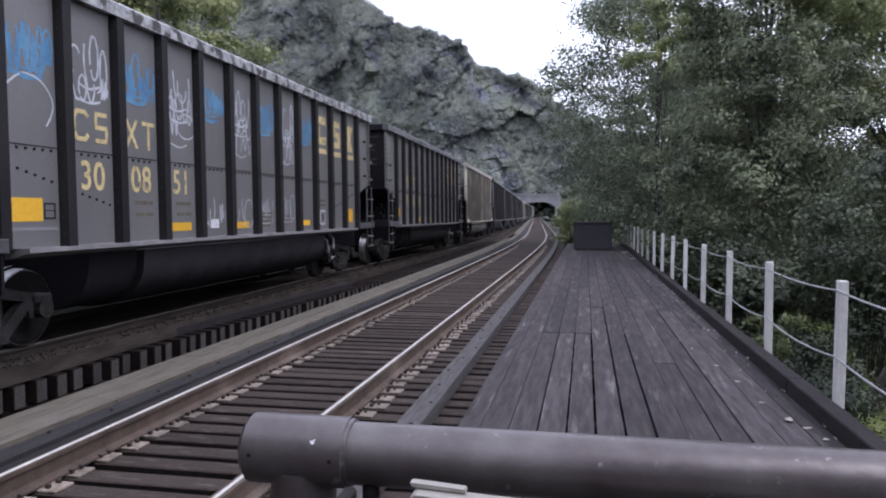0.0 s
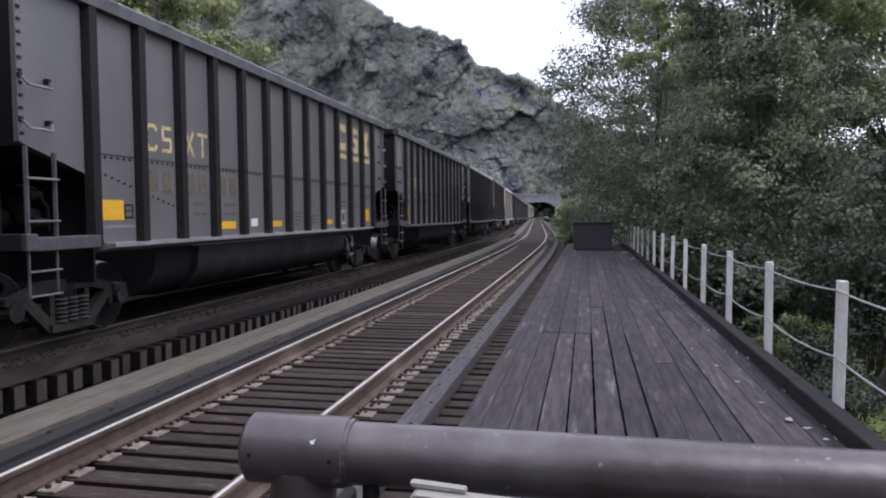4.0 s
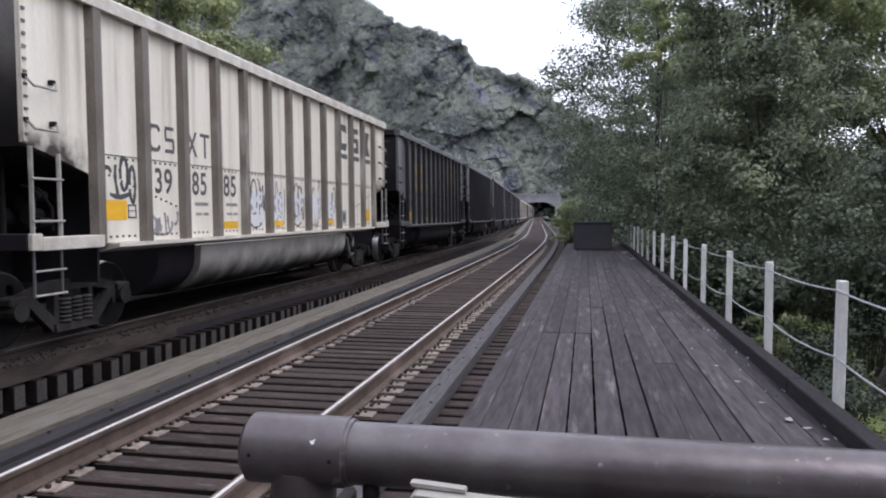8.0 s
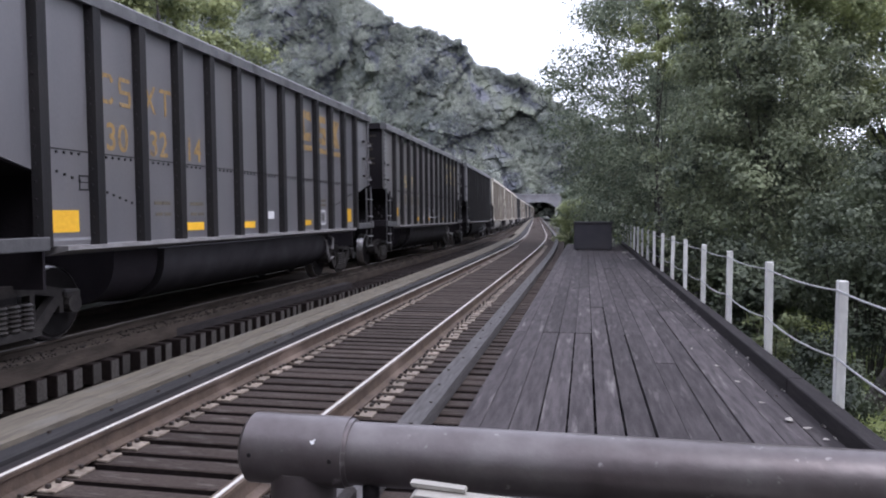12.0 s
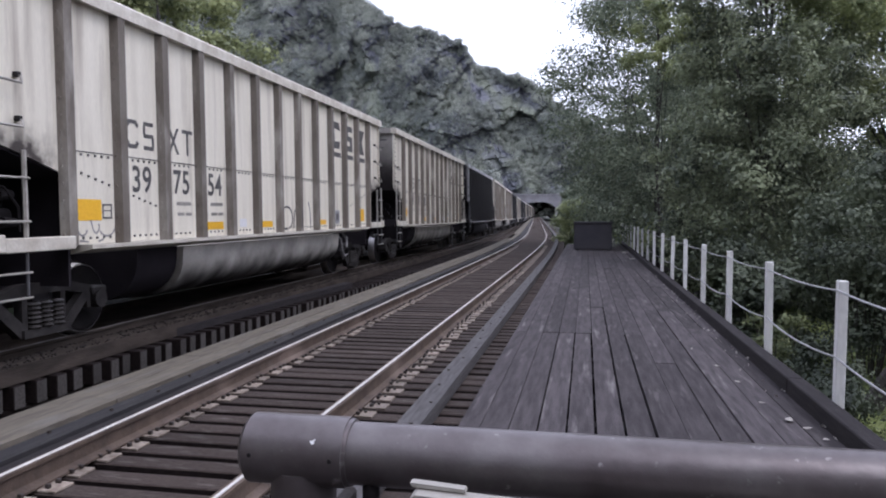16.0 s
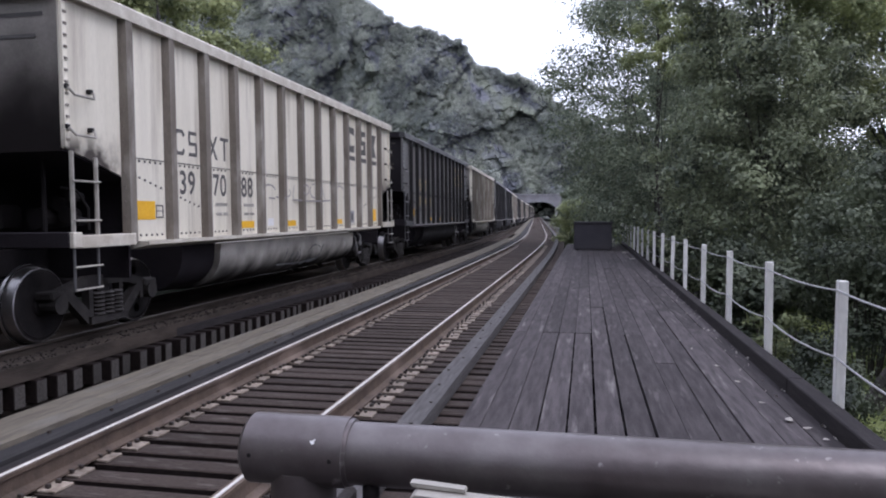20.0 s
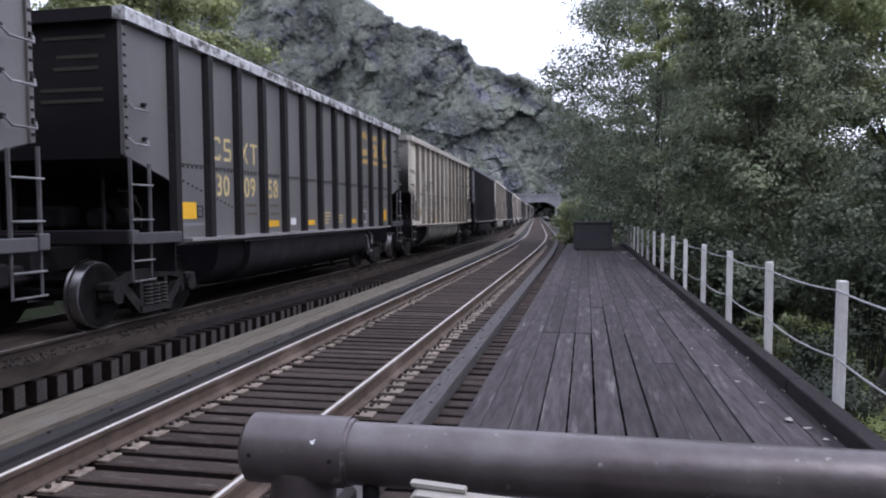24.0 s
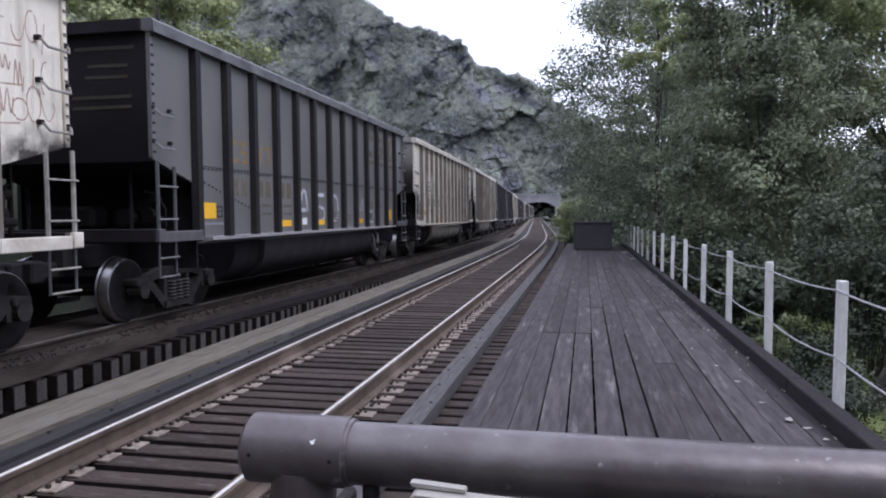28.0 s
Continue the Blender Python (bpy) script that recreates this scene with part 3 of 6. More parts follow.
for i in range(-1610, 1300):
    y = 4.475 + i * 0.298
    if y > 345:
        y = 345 + (i - 1136) * 2.7
    end = tie_end(y) if y < 345 else train_x(y) + 1.3
    if 0 <= i < 160:
        t = part("tie", endtie_me, None, far_track)
        t.matrix_basis = pose(end + random.uniform(-0.03, 0.03), y + random.uniform(-0.012, 0.012), Z_TIE + grade(y) + random.uniform(-0.012, 0.0), 0, 0, heading(train_x, y))
    else:
        b = len(far_co)
        far_co += [(end + sx, y + sy, Z_TIE + z + grade(y)) for z in (-0.25, 0) for sx, sy in ((-3.4, -0.09), (0, -0.09), (0, 0.09), (-3.4, 0.09))]
        far_fc += [(b, b + 1, b + 5, b + 4), (b + 1, b + 2, b + 6, b + 5), (b + 2, b + 3, b + 7, b + 6), (b + 3, b, b + 4, b + 7), (b + 4, b + 5, b + 6, b + 7)]
tagged(part("distant_ties", raw_mesh("distant_ties", far_co, far_fc, MAT["tie"]), None, far_track), kind="stuff")
part("edge_timber", strip(bmesh.new(), tie_end, [4.0, 8, 12, 16, 17.5], -0.42, -0.2, Z_TIE + 0.002, Z_TIE + 0.12), MAT["timber_dark"], far_track)

# ---------------------------------------------------------------- wooden walkway deck
deck = thing("boardwalk", 0, 0, 0, "weathered grey timber boardwalk beside the track", "boardwalk", "structure")
random.seed(11)
sides = [-0.962] + [-0.79 + 0.2225 * c for c in range(12)] + [1.83]
# boards whose joint to the next one stands open
OPEN_JOINTS = {2: 0.012, 3: 0.014, 4: 0.020, 5: 0.018, 6: 0.018, 8: 0.008, 9: 0.018}
ends = [-2.2, 4.0, 10.28, 16.4, 22.5, 28.6, 34.6, 40.2]
for c, (x0, x1) in enumerate(zip(sides, sides[1:])):
    shift = [0, 1.1, 0, 0, 0, 2.9, 0, 0, -1.9, 2.6, 2.6, 0.7, 0][c]
    for k, (a, b) in enumerate(zip(ends, ends[1:])):
        a2 = a + (shift if 11 < a < 39 or (a == 10.28 and shift) else 0)
        b2 = b + (shift if 11 < b < 39 or (b == 10.28 and shift) else 0)
        gap = OPEN_JOINTS.get(c, 0.003) if k < 2 else random.choice((0.003, 0.004, 0.006))
        bm = box(bmesh.new(), x0 + 0.0015, x1 - gap, a2 + 0.004, b2 - 0.004, -0.07, random.uniform(-0.004, 0.003), 0.003)
        part("board", bm, MAT["deck"], deck)
bm = bmesh.new()
y = -2.0
while y < 40:
    box(bm, -0.95, 1.95, y - 0.1, y + 0.1, -0.62, -0.074)
    y += 0.9
tagged(part("joist_row", bm, MAT["timber_dark"], deck, "dark cross timbers under the boards"), kind="stuff")
for sx in (-0.7, 0.5, 1.6):
    part("stringer", box(bmesh.new(), sx - 0.12, sx + 0.12, -2.2, 40, -1.8, -0.622), MAT["beam"], deck)
for a, b in ((-2.2, 2.0), (2.0, 7.2), (7.2, 13.4), (13.4, 19.6), (19.6, 25.8), (25.8, 32), (32, 40.2)):
    part("kerb_beam", box(bmesh.new(), 1.832, 1.98, a + 0.004, b - 0.004, -0.2, 0.14, 0.01), MAT["timber_dark"], deck, "dark edge timber")

# ---------------------------------------------------------------- cable fence
fence = thing("cable_fence", 0, 0, 0, "pale square posts joined by two slack cables along the boardwalk", "fence")
POST_X, POST_Y0, POST_STEP, POSTS = 2.06, -0.634, 2.388, 20
post_me = mesh_of("post", box(bmesh.new(), -0.038, 0.038, -0.038, 0.038, -0.3, 1.10, 0.005), MAT["post"])
random.seed(3)
for i in range(POSTS):
    p = part("post", post_me, None, fence)
    p.matrix_basis = pose(POST_X, POST_Y0 + i * POST_STEP, 0, random.uniform(-0.6, 0.6), random.uniform(-0.5, 0.9), 0)
    part("bracket", box(bmesh.new(), -0.10, -0.035, -0.03, 0.03, -0.05, 0.10, 0.004), MAT["under"], p)
    if i == POSTS - 1:
        break
    for z, sag in ((1.02, 0.03), (0.47, 0.055)):
        bm = bmesh.new()
        pts = []
        for k in range(9):
            u = k / 8
            pts.append((POST_X - 0.03, POST_Y0 + (i + u) * POST_STEP, z - 4 * sag * u * (1 - u)))
        tube(bm, pts, 0.0085)
        part("cable", bm, MAT["cable"], fence, smooth=True)

# ---------------------------------------------------------------- pipe gate before the camera
gate = thing("pipe_barrier", 0, 0, 0, "grey painted steel pipe barrier across the boardwalk end", "barrier")
PIPE_Y, PIPE_Z, PIPE_R = 1.27, 1.219, 0.0562
PIPE_X0 = -0.612
bm = rod(bmesh.new(), (PIPE_X0 + 0.14, PIPE_Y, PIPE_Z), (1.95, PIPE_Y, PIPE_Z), PIPE_R, seg=40)
part("rail_pipe", bm, MAT["pipe"], gate, smooth=True)
bm = rod(bmesh.new(), (PIPE_X0 + 0.01, PIPE_Y, PIPE_Z), (PIPE_X0 + 0.196, PIPE_Y, PIPE_Z), PIPE_R + 0.0075, seg=40)
rod(bm, (PIPE_X0, PIPE_Y, PIPE_Z), (PIPE_X0 + 0.01, PIPE_Y, PIPE_Z), PIPE_R - 0.004, PIPE_R + 0.0075, seg=40)
tee = part("tee_joint", bm, MAT["pipe"], gate, "welded tee joint", smooth=True)
bm = rod(bmesh.new(), (PIPE_X0 + 0.196, PIPE_Y, PIPE_Z), (PIPE_X0 + 0.203, PIPE_Y, PIPE_Z), PIPE_R + 0.005, PIPE_R + 0.003, seg=40)
part("weld_bead", bm, MAT["pipe"], tee, "rough weld line", smooth=True)
bm = rod(bmesh.new(), (PIPE_X0 + 0.105, PIPE_Y, -0.02), (PIPE_X0 + 0.105, PIPE_Y, PIPE_Z - 0.03), PIPE_R + 0.004, seg=32)
part("upright", bm, MAT["pipe"], gate, smooth=True)
for px, pz in ((0.027, 0.005), (0.177, 0.003)):
    bm = rod(bmesh.new(), (PIPE_X0 + px, PIPE_Y - PIPE_R - 0.0085, PIPE_Z + pz), (PIPE_X0 + px, PIPE_Y - PIPE_R + 0.02, PIPE_Z + pz), 0.0040, seg=10)
    part("screw", bm, MAT["under"], tee, "dark sunk screw")
bm = bmesh.new()
chip_at = Vector((PIPE_X0 + 0.144, PIPE_Y - 0.0637 * math.cos(0.553), PIPE_Z + 0.0637 * math.sin(0.553)))
lean_up, lean_out = Vector((0, math.sin(0.553), math.cos(0.553))), Vector((0, -math.cos(0.553), math.sin(0.553)))
ring = [chip_at + lean_out * 0.0008 + Vector((0.0065 * q, 0, 0)) + lean_up * 0.006 * r for q, r in ((-1, 0.3), (-0.6, -0.5), (-0.2, -0.9), (0.5, -0.7), (0.3, 0.0), (0.8, 0.7), (0.2, 0.6), (-0.3, 0.1))]
bm.faces.new([bm.verts.new(q) for q in ring])
part("paint_chip", bm, MAT["white"], tee, "small white paint chip")
bm = rod(bmesh.new(), (1.88, PIPE_Y, -0.02), (1.88, PIPE_Y, PIPE_Z), PIPE_R, seg=32)
part("upright", bm, MAT["pipe"], gate, smooth=True)

sign = thing("sign_panel", 0, 0, 0, "back of a pale panel fixed under the pipe barrier", "panel")
part("panel", prism(bmesh.new(), [(-0.290, 0.75), (1.6, 0.75), (1.6, 1.110), (-0.262, 1.208), (-0.270, 1.203)], 1, 1.12, 1.16), MAT["panel"], sign)
part("hinge_block", box(bmesh.new(), -0.404, -0.382, 1.14, 1.20, 1.06, 1.184, 0.004), MAT["frame"], sign)
part("hanger_rod", rod(bmesh.new(), (-0.372, 1.25, 1.0), (-0.372, 1.25, 1.195), 0.0155, seg=14), MAT["under"], sign, "dark round hanger under the pipe", smooth=True)
bm = prism(bmesh.new(), [(-0.272, 1.211), (-0.184, 1.2065), (-0.186, 1.2125), (-0.270, 1.2180), (-0.276, 1.2175)], 1, 1.146, 1.165)
part("cover_clip", bm, MAT["panel"], sign, "pale bent clip on the panel's edge")
# litter on the boards
random.seed(21)
for x, y, s in ((1.40, 8.3, 0.045), (1.47, 7.55, 0.04), (1.28, 9.3, 0.035), (1.52, 6.75, 0.035), (1.60, 6.2, 0.07), (1.68, 6.0, 0.04), (1.2, 9.9, 0.03),
                (1.66, 27.0, 0.14), (1.60, 31.0, 0.18)):
    bm = bmesh.new()
    n = 7
    top = bm.verts.new((0, 0, 0.35 * s))
    rim = [bm.verts.new((s * random.uniform(0.6, 1.1) * math.cos(6.283 * k / n), s * 0.6 * random.uniform(0.6, 1.1) * math.sin(6.283 * k / n), s * random.uniform(0.02, 0.3))) for k in range(n)]
    low = bm.verts.new((0, 0, 0.0))
    for k in range(n):
        bm.faces.new((top, rim[k], rim[(k + 1) % n]))
        bm.faces.new((low, rim[(k + 1) % n], rim[k]))
    ob = new("dead_leaf", mesh_of("dead_leaf", bm, MAT["litter"]))
    ob.matrix_basis = pose(x, y, 0.006, 0, 0, random.uniform(0, 180))
    tagged(ob, "curled pale dead leaf lying on the boards", "leaf", "fallen leaves")

# ---------------------------------------------------------------- dark bin at the end of the boardwalk
crate = thing("storage_bin", 0.33, 33.9, 0, "dark steel storage bin on the boardwalk", "bin")
bm = box(bmesh.new(), -0.83, 0.83, -0.5, 0.5, 0.03, 1.17, 0.02)
part("body", bm, MAT["crate"], crate)
part("lid", box(bmesh.new(), -0.87, 0.87, -0.54, 0.54, 1.174, 1.26, 0.015), MAT["crate"], crate)
for sx in (-0.7, 0.7):
    part("skid", box(bmesh.new(), sx - 0.06, sx + 0.06, -0.45, 0.45, 0, 0.03), MAT["timber_dark"], crate)

# ---------------------------------------------------------------- tunnel portal and cliff
portal = thing("tunnel_portal", 0, 0, 0, "grey masonry tunnel portal below the cliff", "tunnel", "structure")
PX, PY = -17.8, 286.0
bm = bmesh.new()
arch = [(PX + 6.4 * math.cos(a), 3.5 + 2.3 * math.sin(a)) for a in [math.pi * k / 20 for k in range(21)]]
arch = [(PX + 6.4, -0.7)] + arch + [(PX - 6.4, -0.7)]
outer = [(PX + 9, -0.7), (PX + 9, 8.3), (PX - 14, 8.3), (PX - 14, -0.7)]
prism(bm, arch[::-1] and [outer[0], outer[1], outer[2], outer[3]] + arch[::-1], 1, PY, PY + 2.5)
part("wall", bm, MAT["concrete"], portal)
part("coping", box(bmesh.new(), PX - 14.2, PX + 9.2, PY - 0.3, PY + 2.6, 8.304, 8.9, 0.05), MAT["concrete"], portal)
bm = bmesh.new()
rings = []
for yy in (PY + 2.5, PY + 60, PY + 150, PY + 300, PY + 530):
    dx = train_x(yy) - train_x(PY + 2.5)
    rings.append([bm.verts.new((x + dx, yy, z if z > 0 else -1.9)) for x, z in arch])
for a, b in zip(rings, rings[1:]):
    for k in range(len(arch) - 1):
        bm.faces.new((a[k], a[k + 1], b[k + 1], b[k]))
bm.faces.new(rings[-1])
part("lining", bm, MAT["dark_inside"], portal)


SKY_X = [-420, -330, -200, -140, -102, -88, -82, -74, -66, -59, -52, -48, -46, -40, -34, -28, -21, -16, -11, 12, 60, 160]
SKY_Z = [196, 190, 155, 125, 101, 91.5, 87, 84, 81.5, 79, 73.5, 68.5, 65, 64, 62, 59.5, 56, 52.5, 47, 34, 22, 15]


def facet(x, z, size, seed, tilt):
    """Height of a broken rock face: flat, differently tilted faces that meet in sharp edges, and cracks between them."""
    d, p = noise.voronoi((x / size, z / size, seed))
    c = noise.cell_vector(p[0] * 3.7)
    face = c.z + tilt * ((c.x - 0.5) * (x / size - p[0].x) + (c.y - 0.75) * (z / size - p[0].y))
    return size * face - 0.04 * size * max(0.0, 1 - (d[1] - d[0]) * 6)


def cliff_point(x, v):
    h = float(np.interp(x, SKY_X, SKY_Z))
    zz = v * h
    base = 291 - 0.10 * min(0, x + 40)
    ridge = noise.fractal((x * 0.022, zz * 0.016, 1.3), 1.0, 2.0, 5) * 6
    # the beds of rock rise to the east
    sx, sz = x * 0.87 + zz * 0.50, zz * 0.87 - x * 0.50
    block = 0.32 * facet(sx * 0.85, sz, 17, 1.0, 1.7) + 0.26 * facet(sx * 0.9, sz, 7.0, 5.0, 1.7) + 0.24 * facet(x * 1.5 + 0.2 * zz, zz * 0.5, 4.5, 7.0, 1.5) + 0.15 * facet(sx, sz, 2.0, 9.0, 1.5)
    gully = 13 * max(0.0, noise.noise((x * 0.075 + zz * 0.01, zz * 0.012, 3.3)) - 0.08)
    rough = noise.fractal((x * 0.3, zz * 0.3, 4.4), 0.8, 2.1, 3) * 0.7
    step = 9 * min(1.0, max(0.0, (x + 50) / 14))
    y = base + 0.34 * h * v ** 1.15 + ridge * (0.25 + v) * 0.7 - block + gully + rough + step
    if abs(x - PX) < 24 and zz < 26:
        y = max(y, PY + 2.7)
    z = -2 + (h + 1.6 * noise.noise((x * 0.12, 0.3, 9)) + 1.0 * noise.noise((x * 0.4, 0.3, 2))) * v
    return x, y, z


nx, nv = 420, 130
cliff_xs = [-280 + 150 * i / 99 for i in range(100)] + [-130 + 150 * (i + 1) / 270 for i in range(270)] + [20 + 80 * (i + 1) / 50 for i in range(50)]
co = [cliff_point(x, j / (nv - 1)) for j in range(nv) for x in cliff_xs]
for i in range(nx):
    x, y, z = co[(nv - 1) * nx + i]
    co.append((x, y + 540, z - 4))
faces = [(j * nx + i, j * nx + i + 1, (j + 1) * nx + i + 1, (j + 1) * nx + i) for j in range(nv) for i in range(nx - 1)]
# the rock is open where the tunnel runs in
faces = [f for f in faces if not (co[f[0]][1] < PY + 20 and all(abs(co[q][0] - PX) < 8.2 and co[q][2] < 7.6 for q in f))]
cliff = tagged(new("cliff", raw_mesh("cliff", co, faces, MAT["rock"])), "grey wooded rock cliff above the tunnel", "cliff", kind="structure")

rng = np.random.default_rng(4)
cl, cn = [], []
for k in range(12500):
    x = rng.uniform(-200, 40)
    v = rng.uniform(0, 1) ** 0.6
    g = noise.fractal((x * 0.035, v * 2.6, 5.0), 1.0, 2.0, 3)
    if v < 0.93 and g < (-0.08 if x > -72 else -0.5 if x > -95 else -0.9):
        continue
    cx, cy, cz = cliff_point(x, v)
    r = rng.uniform(0.8, 2.2) * (0.72 if x > -76 else 1.0)
    q, f = clump(rng, (cx, cy - r * 0.3, cz + r * 0.30), r, int(62 * r), 0.85)
    cl.append(q)
    cn.append(f)
for k in range(420):
    # a fringe of small trees along the crest
    x = rng.uniform(-130, 5)
    cx, cy, cz = cliff_point(x, 1.0)
    r = rng.uniform(0.7, 1.7) * (1.5 if rng.uniform() < 0.12 else 1.0)
    q, f = clump(rng, (cx, cy, cz + r * rng.uniform(0.0, 0.6)), r, int(60 * r), 0.9)
    cl.append(q)
    cn.append(f)
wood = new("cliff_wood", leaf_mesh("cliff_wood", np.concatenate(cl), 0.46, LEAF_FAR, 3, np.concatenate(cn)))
tagged(wood, "trees and scrub growing on the cliff, coloured pale as in haze", "woodland", kind="stuff")


# ---------------------------------------------------------------- trees
def tree(x, y, z, height, radius, crown_lo, label, leaf_mat, leaves, leaf_size, seed, trunk_r=0.22, lean=(0, 0), squash=1.0, clumps=90, bright=0.26, flat=0.62, sparse=1.0):
    rng = np.random.default_rng(seed)
    t = thing("tree", x, y, z, label, "tree", group="trees by the line")
    bm = bmesh.new()
    pts = [Vector((lean[0] * u ** 1.3 + 0.25 * math.sin(u * 5 + seed), lean[1] * u ** 1.3 + 0.2 * math.cos(u * 4 + seed), height * 0.82 * u)) for u in (0, 0.2, 0.4, 0.6, 0.8, 1)]
    for i, (a, b) in enumerate(zip(pts, pts[1:])):
        rod(bm, a - Vector((0, 0, 0.3 if i == 0 else 0)), b, trunk_r * (1 - i * 0.18), trunk_r * (1 - (i + 1) * 0.18), 10)
    part("trunk", bm, MAT["bark"], t, smooth=True)
    centres, ways, sunny, sunways = [], [], [], []
    for k in range(clumps):
        a = rng.uniform(0, 2 * math.pi)
        u = rng.uniform(0, 1)
        zz = crown_lo + (height - crown_lo) * u
        shape = math.sin(math.pi * min(1, 0.16 + 0.84 * u)) ** 0.6
        rr = radius * shape * math.sqrt(rng.uniform(0.12, 1)) * (0.8 + 0.35 * noise.noise((math.cos(a) * 1.5, math.sin(a) * 1.5, u * 3 + seed)))
        c = Vector((rr * math.cos(a) + lean[0] * u, rr * math.sin(a) * squash + lean[1] * u, zz))
        s = radius * rng.uniform(0.12, 0.25) * (1.15 - 0.3 * u)
        n = int(leaves / clumps * (s / (radius * 0.18)) ** 2)
        q, f = clump(rng, c, s * sparse, n, flat)
        # upper clumps take a lighter leaf colour, which paints sunlight on the crown
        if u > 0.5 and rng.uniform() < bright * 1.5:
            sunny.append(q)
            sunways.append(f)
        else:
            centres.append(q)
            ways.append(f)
        if k % 15 == 0:
            i = max(2, min(4, int(u * 5 * 0.8)))
            mid = pts[i].lerp(c, 0.55) + Vector((0, 0, 0.12 * rr))
            bm = rod(bmesh.new(), pts[i], mid, trunk_r * 0.22, trunk_r * 0.12, 6)
            rod(bm, mid, c, trunk_r * 0.12, trunk_r * 0.04, 6)
            part("limb", bm, MAT["bark"], t, smooth=True)
    part("crown", leaf_mesh("crown", np.concatenate(centres), leaf_size, leaf_mat, seed, np.concatenate(ways)), None, t)
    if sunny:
        part("bright_crown", leaf_mesh("bright_crown", np.concatenate(sunny), leaf_size, LEAF_SUN if bright > 0.4 else LEAF_BRIGHT, seed + 90, np.concatenate(sunways)), None, t, "yellow-green leaves coloured as if sunlit")
    return t


def bush(x, y, z, r, h, label, leaf_mat, n, size, seed):
    rng = np.random.default_rng(seed)
    b = thing("bush", x, y, z, label, "bush", group="bushes by the line")
    bm = bmesh.new()
    cs, fs = [], []
    for k in range(22):
        a, u = rng.uniform(0, 6.28), rng.uniform(0.25, 1)
        rr = r * math.sqrt(rng.uniform(0, 1)) * (1.05 - 0.5 * u)
        c = np.array((rr * math.cos(a), rr * math.sin(a), h * u))
        rod(bm, (0.1 * math.cos(a), 0.1 * math.sin(a), -0.3), c, 0.025, 0.008, 5)
        q, f = clump(rng, c, r * rng.uniform(0.22, 0.42), n // 22, 0.8)
        cs.append(q)
        fs.append(f)
    part("stem_spray", bm, MAT["bark"], b)
    part("foliage", leaf_mesh("foliage", np.concatenate(cs), size, leaf_mat, seed, np.concatenate(fs)), None, b)


tree(11.2, 17.5, -4.5, 11.4, 6.6, 1.6, "spreading broadleaf tree beyond the fence, coloured dark as in shade", LEAF_SHADED, 160000, 0.088, 1, 0.20, (-1.0, 0.5), clumps=230, bright=0.10)
tree(5.6, 25.0, -4.5, 20.5, 4.0, 3.6, "tall dense dark green broadleaf tree beyond the fence", LEAF_NEAR, 140000, 0.125, 2, 0.17, (0.3, 0), clumps=360, bright=0.42)
tree(3.7, 36.0, -4.2, 19.5, 6.0, 5.0, "airy silvery green tree overhanging the boardwalk end", LEAF_PALE, 58000, 0.13, 3, 0.13, (-0.8, -0.5), clumps=150, bright=0.08, flat=0.5, sparse=1.2)
tree(2.5, 41.0, -4.0, 18.0, 5.2, 6.5, "airy silvery green tree beyond the boardwalk end", LEAF_PALE, 34000, 0.14, 13, 0.12, (-0.4, 0), clumps=130, bright=0.05, flat=0.45, sparse=1.3)
tree(3.9, 47.0, -4.0, 10.5, 5.6, 2.6, "grey-green tree overhanging the line", LEAF_PALE, 38000, 0.14, 4, 0.15, (-1.2, 0), clumps=90, bright=0.1)
tree(11.0, 29.0, -4.6, 14.2, 5.6, 1.5, "broad green tree on the low ground", LEAF_NEAR, 110000, 0.12, 5, 0.3, clumps=200, bright=0.40)
tree(8.7, 35.0, -4.6, 20.5, 4.4, 1.0, "tall green tree on the low ground", LEAF_NEAR, 50000, 0.15, 6, 0.2, clumps=200, bright=0.3)
tree(21.5, 37.0, -4.6, 12.5, 8.5, 1.0, "broad green tree on the low ground", LEAF_NEAR, 44000, 0.22, 11, 0.3, clumps=130)
tree(9.0, 56.0, -4.6, 20.0, 7.5, 1.0, "broad green tree on the low ground", LEAF_PALE, 34000, 0.33, 12, 0.3, clumps=120)
# two slender trees added in place of sunlit branches on the tall ones
tree(3.0, 30.5, -4.3, 14.6, 1.9, 11.4, "added slender crown in place of sunlit boughs beyond the fence", LEAF_SUN, 9000, 0.115, 14, 0.08, clumps=34, bright=0)
tree(7.6, 26.5, -4.6, 15.0, 2.3, 11.8, "added slender crown in place of sunlit boughs beyond the fence", LEAF_SUN, 11000, 0.115, 15, 0.08, clumps=40, bright=0)
tree(4.0, 12.8, -2.0, 6.0, 1.9, 3.4, "leaning tree behind the cable fence", LEAF_SHADED, 11000, 0.085, 7, 0.19, (4.4, 0.3), clumps=50)
tree(-23.5, 40.0, 3.0, 15.0, 6.0, 1.0, "yellow-green broadleaf tree behind the train", LEAF_BRIGHT, 34000, 0.25, 8, 0.25, clumps=120)
tree(-33.0, 46.0, 5.5, 15.0, 7.0, 1.0, "green broadleaf tree behind the train", LEAF_SUN, 24000, 0.3, 9, 0.25, clumps=90)
tree(-19.5, 31.0, 2.2, 12.5, 4.6, 1.0, "yellow-green broadleaf tree behind the train", LEAF_BRIGHT, 22000, 0.22, 10, 0.22, clumps=80)
bush(2.95, 12.4, -1.7, 0.6, 1.8, "yellow-green bush below the fence", LEAF_BRIGHT, 3600, 0.06, 21)
bush(5.4, 15.6, -2.0, 1.5, 2.9, "green bush below the fence, coloured dark as in shade", LEAF_SHADED, 13000, 0.085, 35)
